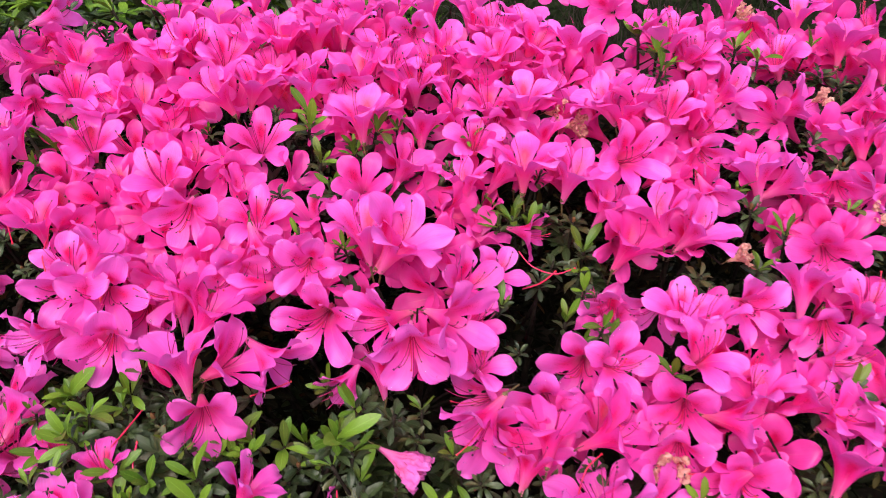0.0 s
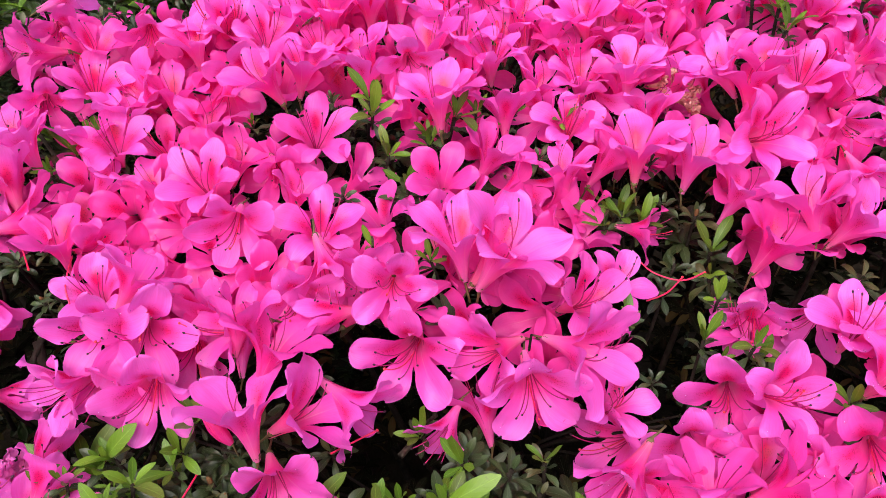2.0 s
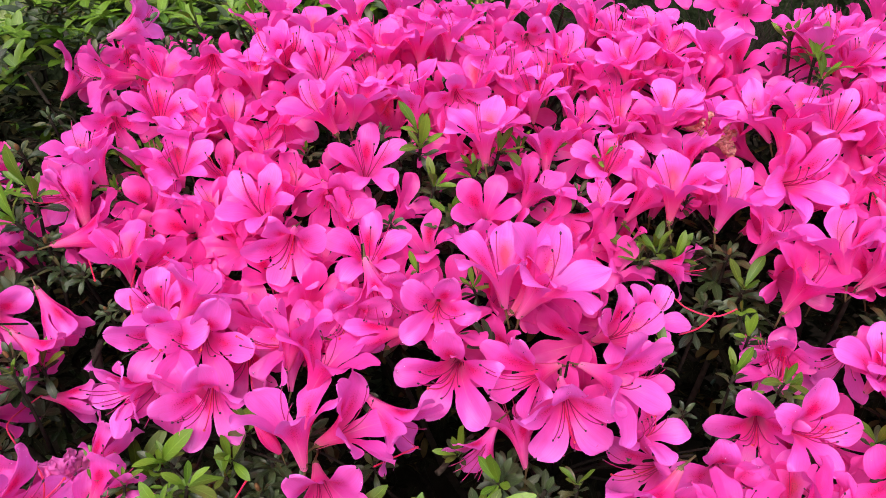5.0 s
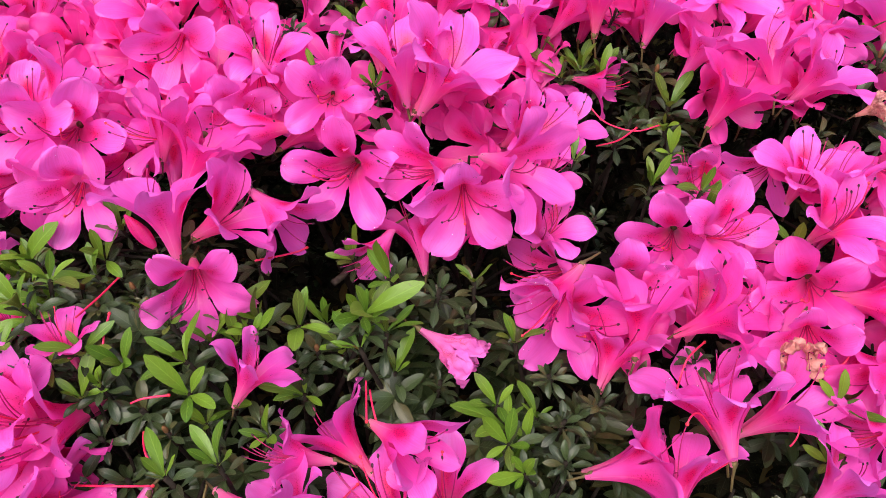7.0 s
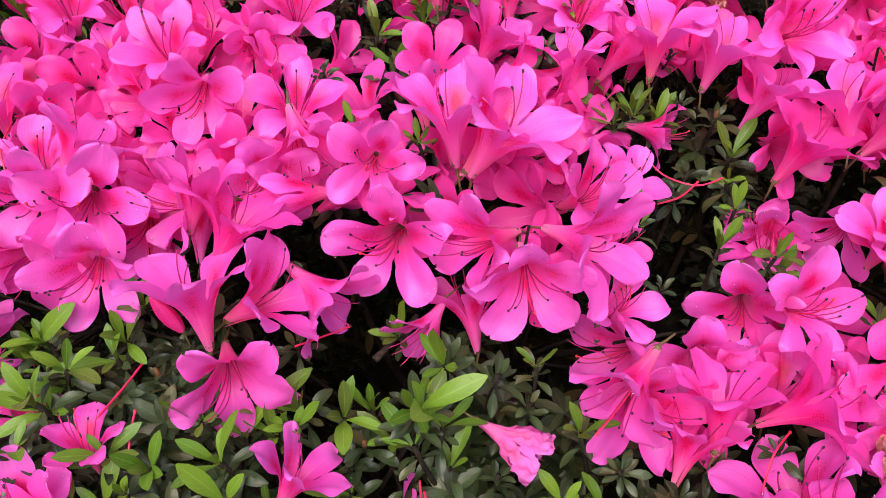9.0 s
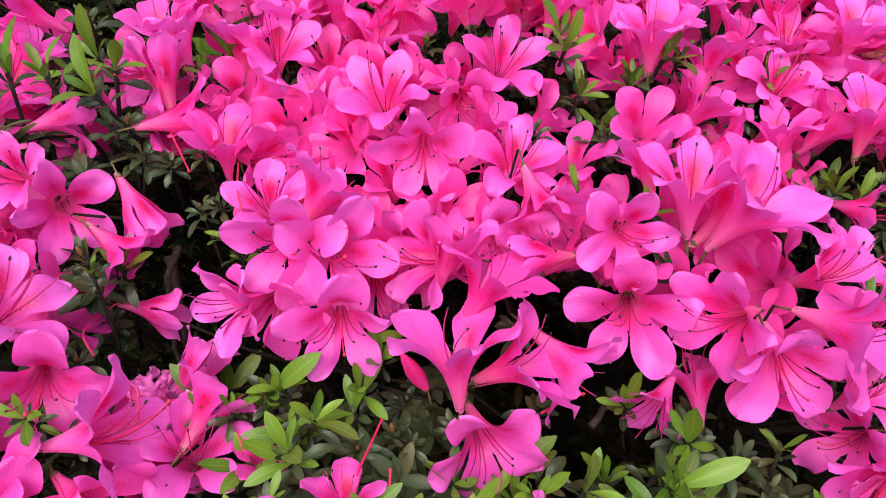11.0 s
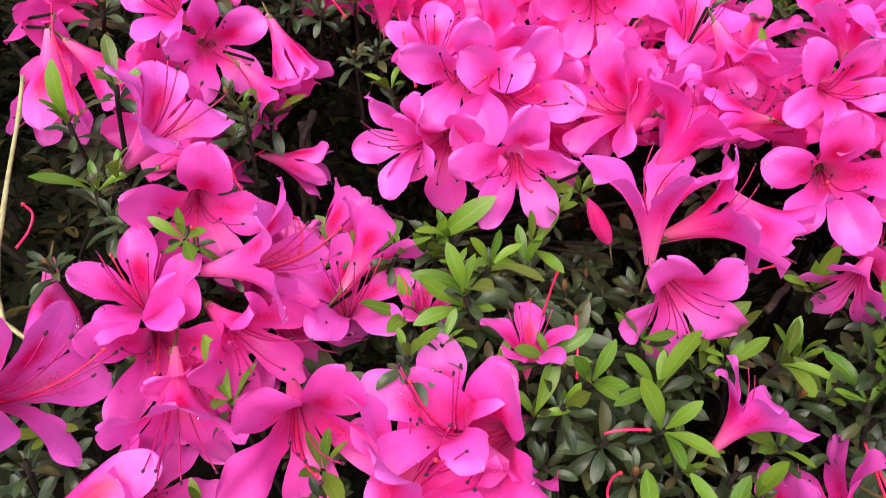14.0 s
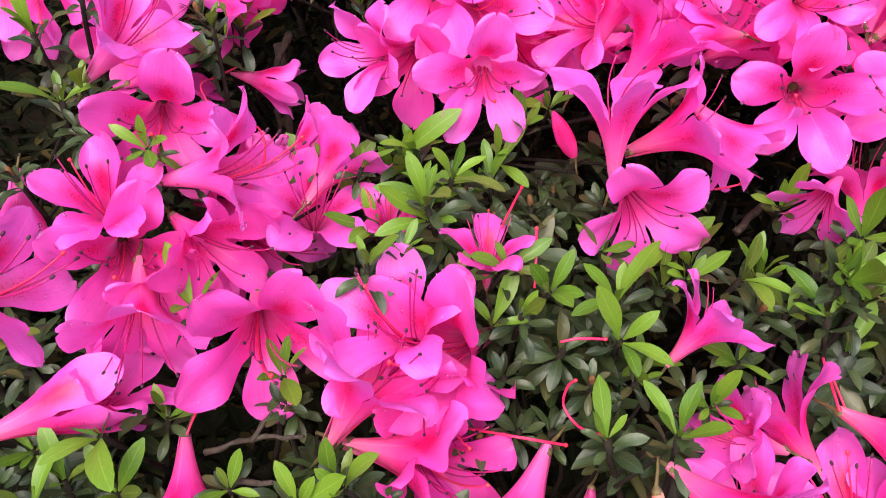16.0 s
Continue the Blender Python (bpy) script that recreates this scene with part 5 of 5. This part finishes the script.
fresh_shoot(0.288, 0.686, 0.725, 0.90)
mixed_shoot(0.292, 0.666, 0.696, 1.00)
mature_shoot(0.264, 0.624, 0.682, 1.10)
mature_shoot(0.285, 0.611, 0.676, 1.00)
mature_shoot(0.255, 0.641, 0.688, 0.90)
mature_shoot(0.349, 0.691, 0.712, 1.00)
fresh_shoot(0.339, 0.703, 0.730, 0.80)
mature_shoot(0.320, 0.616, 0.679, 1.00)
mature_shoot(0.248, 0.549, 0.651, 1.10)
mixed_shoot(0.238, 0.562, 0.659, 1.00)
fresh_shoot(0.266, 0.521, 0.642, 1.00)
fresh_shoot(0.321, 0.542, 0.649, 0.90)
mature_shoot(0.341, 0.600, 0.663, 1.00)
mature_shoot(0.392, 0.690, 0.704, 0.90)
mature_shoot(0.364, 0.676, 0.707, 0.90)
fresh_shoot(0.236, 0.491, 0.631, 0.90)
fresh_shoot(0.278, 0.407, 0.589, 1.10)
fresh_shoot(0.285, 0.411, 0.570, 0.90)
mature_shoot(0.241, 0.356, 0.555, 1.00)
mature_shoot(0.310, 0.461, 0.595, 0.90)
mature_shoot(0.194, 0.490, 0.627, 0.90)
mature_shoot(-0.130, 0.619, 0.710, 0.80)
mature_shoot(-0.100, 0.705, 0.733, 0.80)
mature_shoot(0.037, 0.707, 0.717, 0.80)
mature_shoot(0.233, 0.600, 0.677, 0.80)
fresh_shoot(0.094, 0.656, 0.703, 0.80)
fresh_shoot(0.028, 0.612, 0.685, 0.80)
mature_shoot(-0.354, 0.625, 0.683, 1.00)
mature_shoot(-0.323, 0.596, 0.681, 1.00)
mature_shoot(-0.269, 0.586, 0.677, 0.80)
mature_shoot(-0.330, 0.664, 0.706, 0.80)
fresh_shoot(-0.252, 0.380, 0.605, 0.75)
mixed_shoot(-0.227, 0.376, 0.604, 0.70)


# ---- flowers between and beyond, set a little deeper ----
rnd = random.Random(17)
FIRST, GREEN = np.array(BLOOMS), np.array(SHOOTS)
inner = outer = 0
EXTRA, HEAP = list(BLOOMS), ([], [], [], [])
for _ in range(6000):
    x, y = rnd.uniform(-0.72, 0.70), rnd.uniform(0.24, 0.90)
    now = np.array(EXTRA)
    d = np.hypot(now[:, 0] - x, now[:, 1] - y)
    g = np.hypot(GREEN[:, 0] - x, GREEN[:, 1] - y).min()
    f = np.hypot(FIRST[:, 0] - x, FIRST[:, 1] - y)
    close = f < 0.055
    if close.sum() >= (3 if y > 0.55 else 4) and y > 0.37 and d.min() > 0.0155 and g > 0.020 and inner < 300:
        inner += 1
        z = FIRST[close, 2].mean() - rnd.uniform(0.014, 0.034)
        if in_gap(x, y, z, 0.035):
            continue
    elif f.min() > 0.09 and d.min() > 0.042 and g > 0.05 and outer < 90:
        outer += 1
        z = under(x, y) - rnd.uniform(0.0, 0.02)
    else:
        continue
    EXTRA.append((x, y, z))
    PLACED.append((x, y, z))
    far_bloom(HEAP, x, y, z, -90 + rnd.uniform(-110, 110), rnd.uniform(15, 75), rnd.uniform(0.85, 1.0), rnd)
tagged(new("blossom_mass", mesh_of("blossom_mass", HEAP[0], HEAP[1], [PETAL, PETAL_TOP, STALK], HEAP[2], HEAP[3])), "hot pink azalea blossom half hidden among the front flowers", "blossom", kind="stuff")

# ---- more shoots between the first ones ----
for k in range(0, len(GREEN), 4):
    x, y, z = GREEN[k]
    a, r = rnd.uniform(0, 6.28), rnd.uniform(0.018, 0.034)
    p = (x + r * math.cos(a), y + r * math.sin(a), z - rnd.uniform(0.004, 0.016))
    if not in_gap(*p) and not in_bloom(*p, 0.026):
        (mature_shoot, mature_shoot, mixed_shoot)[k % 3](*p, rnd.uniform(0.8, 1.05))


# ---- the leaves beneath ----
def skin(x, y):
    """Height of the flowers and shoots round a spot, or of the shrub's skin where there are none."""
    near = SPOTS[np.abs(SPOTS[:, 0] - x) < 0.09]
    near = near[np.abs(near[:, 1] - y) < 0.09]
    w = np.exp(-((near[:, 0] - x) ** 2 + (near[:, 1] - y) ** 2) / 0.0018)
    return (float((w * near[:, 2]).sum()) + 0.3 * under(x, y)) / (float(w.sum()) + 0.3)


def foliage_mesh(name, spots, mat, seed, leaves, scale=1.0):
    rnd = random.Random(seed)
    verts, faces, uvs = [], [], []
    shape = [(0.0, 0.12), (0.25, 0.8), (0.55, 1.0), (0.82, 0.75), (0.95, 0.4), (1.0, 0.08)]
    for x, y, z in spots:
        lean = Matrix.Rotation(rnd.uniform(0, 6.28), 3, "Z") @ Matrix.Rotation(rnd.uniform(0, 0.7), 3, "X")
        for k in range(leaves):
            a = 2.4 * k + rnd.uniform(-0.3, 0.3)
            g = scale * rnd.uniform(0.011, 0.019)
            tilt = rnd.uniform(-0.3, 0.8)
            turn = lean @ Matrix.Rotation(a, 3, "Z") @ Matrix.Rotation(tilt, 3, "X")
            o = len(verts)
            for s, w in shape:
                for v in (-1, 0, 1):
                    p = turn @ Vector((v * w * g * 0.19, s * g, abs(v) * w * g * 0.07 - 0.18 * g * s * s))
                    verts.append((p.x + x, p.y + y, p.z + z))
                    uvs.append((s, v * 0.5 + 0.5))
            faces += grid_faces(len(shape), 3, o)
    return mesh_of(name, verts, faces, [mat], uvs)


SPOTS = np.array(PLACED)
rnd = random.Random(9)
spots = []
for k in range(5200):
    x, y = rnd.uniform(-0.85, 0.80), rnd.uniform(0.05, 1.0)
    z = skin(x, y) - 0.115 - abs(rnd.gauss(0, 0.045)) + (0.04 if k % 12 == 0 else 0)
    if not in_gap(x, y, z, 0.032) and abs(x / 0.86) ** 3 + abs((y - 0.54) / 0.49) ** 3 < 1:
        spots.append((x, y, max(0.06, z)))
# inner leaves carry the shade between the clumps in their colour
tagged(new("inner_foliage", foliage_mesh("inner_foliage", spots, LEAF_SHADED, 21, 7)), "mass of small leaves inside the azalea shrub, shade painted into their colour", "foliage", kind="stuff")
# extra deep layer, coloured shade-dark, stops light and sight reaching the soil
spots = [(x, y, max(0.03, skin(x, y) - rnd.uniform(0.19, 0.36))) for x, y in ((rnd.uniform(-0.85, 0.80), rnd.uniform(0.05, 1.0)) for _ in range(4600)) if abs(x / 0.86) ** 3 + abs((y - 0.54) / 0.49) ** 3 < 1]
tagged(new("deep_foliage", foliage_mesh("deep_foliage", spots, LEAF_SHADED, 23, 7)), "leaves deep inside the azalea shrub, painted near black for shade", "foliage", kind="stuff")
spots = []
for x, y, z in SHOOTS:
    for k in range(3):
        a, r = rnd.uniform(0, 6.28), rnd.uniform(0.010, 0.034)
        p = (x + r * math.cos(a), y + r * math.sin(a), z - rnd.uniform(0.018, 0.050))
        if not in_gap(*p, 0.034) and not in_bloom(*p, 0.024):
            spots.append(p)
tagged(new("side_leaves", foliage_mesh("side_leaves", spots, LEAF_OLD, 22, 10)), "dull green azalea leaves crowding round the shoots", "foliage", kind="stuff")

# ---- leaves down the shrub's outer sides ----
spots = []
for k in range(1900):
    a = rnd.uniform(0, 6.28)
    t = rnd.random() ** 0.8
    r = 1.0 - 0.22 * t ** 3 + 0.05 * noise.noise(Vector((3 * math.cos(a), 3 * math.sin(a), 4 * t)))
    x, y = 0.90 * r * math.cos(a), 0.56 + 0.50 * r * math.sin(a)
    z = t * (under(0.72 * math.cos(a), 0.56 + 0.44 * math.sin(a)) - 0.05) + 0.02
    spots.append((x, y, z - abs(rnd.gauss(0, 0.012))))
tagged(new("outer_foliage", foliage_mesh("outer_foliage", spots, LEAF_OLD, 24, 8)), "small green leaves clothing the azalea's outer sides", "foliage", kind="stuff")

# ---- the green shrub behind ----
def bank(x, y):
    return 0.715 - 1.1 * max(0.0, 0.90 - y) - 0.6 * max(0.0, x + 0.16) + 0.04 * noise.noise(Vector((x * 5, y * 5, 2)))


spots, young = [], []
for k in range(3600):
    a, q = rnd.uniform(0, 6.28), rnd.random() ** 0.5 * 1.25
    edge = min(1.0, q)
    bulge = 1 + 0.08 * noise.noise(Vector((2 * math.cos(a), 2 * math.sin(a), 3)))
    x, y = -0.74 + 0.76 * bulge * edge * math.cos(a), 1.36 + 0.57 * bulge * edge * math.sin(a)
    fall = 1 - smooth(0.80, 1.0, edge) * 0.12 if q <= 1 else rnd.uniform(0.05, 0.88)
    z = max(0.03, bank(x, max(y, 0.86)) * fall - abs(rnd.gauss(0, 0.03)))
    (young if k % 3 and q < 1 else spots).append((x, y, z))
tagged(new("green_shrub", foliage_mesh("green_shrub", spots, LEAF_OLD, 31, 8, 1.8)), "clipped green shrub without flowers behind the azalea", "foliage", kind="stuff")
tagged(new("green_shrub_tips", foliage_mesh("green_shrub_tips", [(x, y, z + 0.008) for x, y, z in young], LEAF_NEW, 32, 6, 1.8)), "young bright green leaf tips of the shrub behind", "foliage", kind="stuff")
pieces = []
for k in range(26):
    a = 2.4 * k
    foot = Vector((-0.80 + 0.10 * math.cos(a), 1.34 + 0.08 * math.sin(a), -0.02))
    top = Vector((-0.80 + 0.55 * math.cos(a) * rnd.uniform(0.3, 1), 1.34 + 0.38 * math.sin(a) * rnd.uniform(0.3, 1), 0))
    top.z = bank(top.x, top.y) - 0.04
    mid = foot.lerp(top, 0.5) + Vector((0, 0, 0.10))
    pieces.append((tube([foot * (1 - t) ** 2 + mid * 2 * t * (1 - t) + top * t * t for t in (i / 7 for i in range(8))], [0.010 - 0.001 * i for i in range(8)], 6), 0))
tagged(new("green_shrub_stems", join_meshes("green_shrub_stems", pieces, [BARK])), "thin brown stems inside the green shrub behind", "stems", kind="stuff")

# ---- leaves of the added light-blocking hedge ----
spots = []
for k in range(3600):
    a, t = rnd.uniform(0, 6.28), rnd.uniform(0.02, 1.5)
    if rnd.random() < hedge_top(a) / 3.2:
        p = hedge_skin(a, t)
        spots.append((p.x, p.y, p.z))
tagged(new("hedge_leaves", foliage_mesh("hedge_leaves", spots, LEAF_OLD, 34, 7, 4.2)), "dense dark leaves on the added light-blocking hedge", "foliage", kind="stuff")

# ---- low shade-coloured growth and bare twigs behind ----
# the darkness behind the azalea is painted into these leaves
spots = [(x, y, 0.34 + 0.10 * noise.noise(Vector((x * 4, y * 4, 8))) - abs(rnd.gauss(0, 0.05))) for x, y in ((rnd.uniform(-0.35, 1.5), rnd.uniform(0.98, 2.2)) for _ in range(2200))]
tagged(new("low_growth", foliage_mesh("low_growth", spots, LEAF_SHADED, 33, 8)), "low foliage behind the azalea, its colour painted dark as shade", "foliage", kind="stuff")
pieces = []
for _ in range(460):
    x, y = rnd.uniform(-0.10, 0.62), rnd.uniform(0.84, 1.40)
    p = Vector((x, y, 0.40))
    d = Vector((rnd.uniform(-0.5, 0.5), rnd.uniform(-0.3, 0.4), 1)).normalized()
    pts = []
    for i in range(6):
        pts.append(p.copy())
        p += d * rnd.uniform(0.04, 0.065)
        d = (d + Vector((rnd.uniform(-0.3, 0.3), rnd.uniform(-0.3, 0.3), 0))).normalized()
    pieces.append((tube(pts, [0.0022 - 0.0003 * i for i in range(6)], 5), 0))
tagged(new("bare_twigs", join_meshes("bare_twigs", pieces, [BARK])), "bare grey twigs standing behind the azalea", "twigs", kind="stuff")
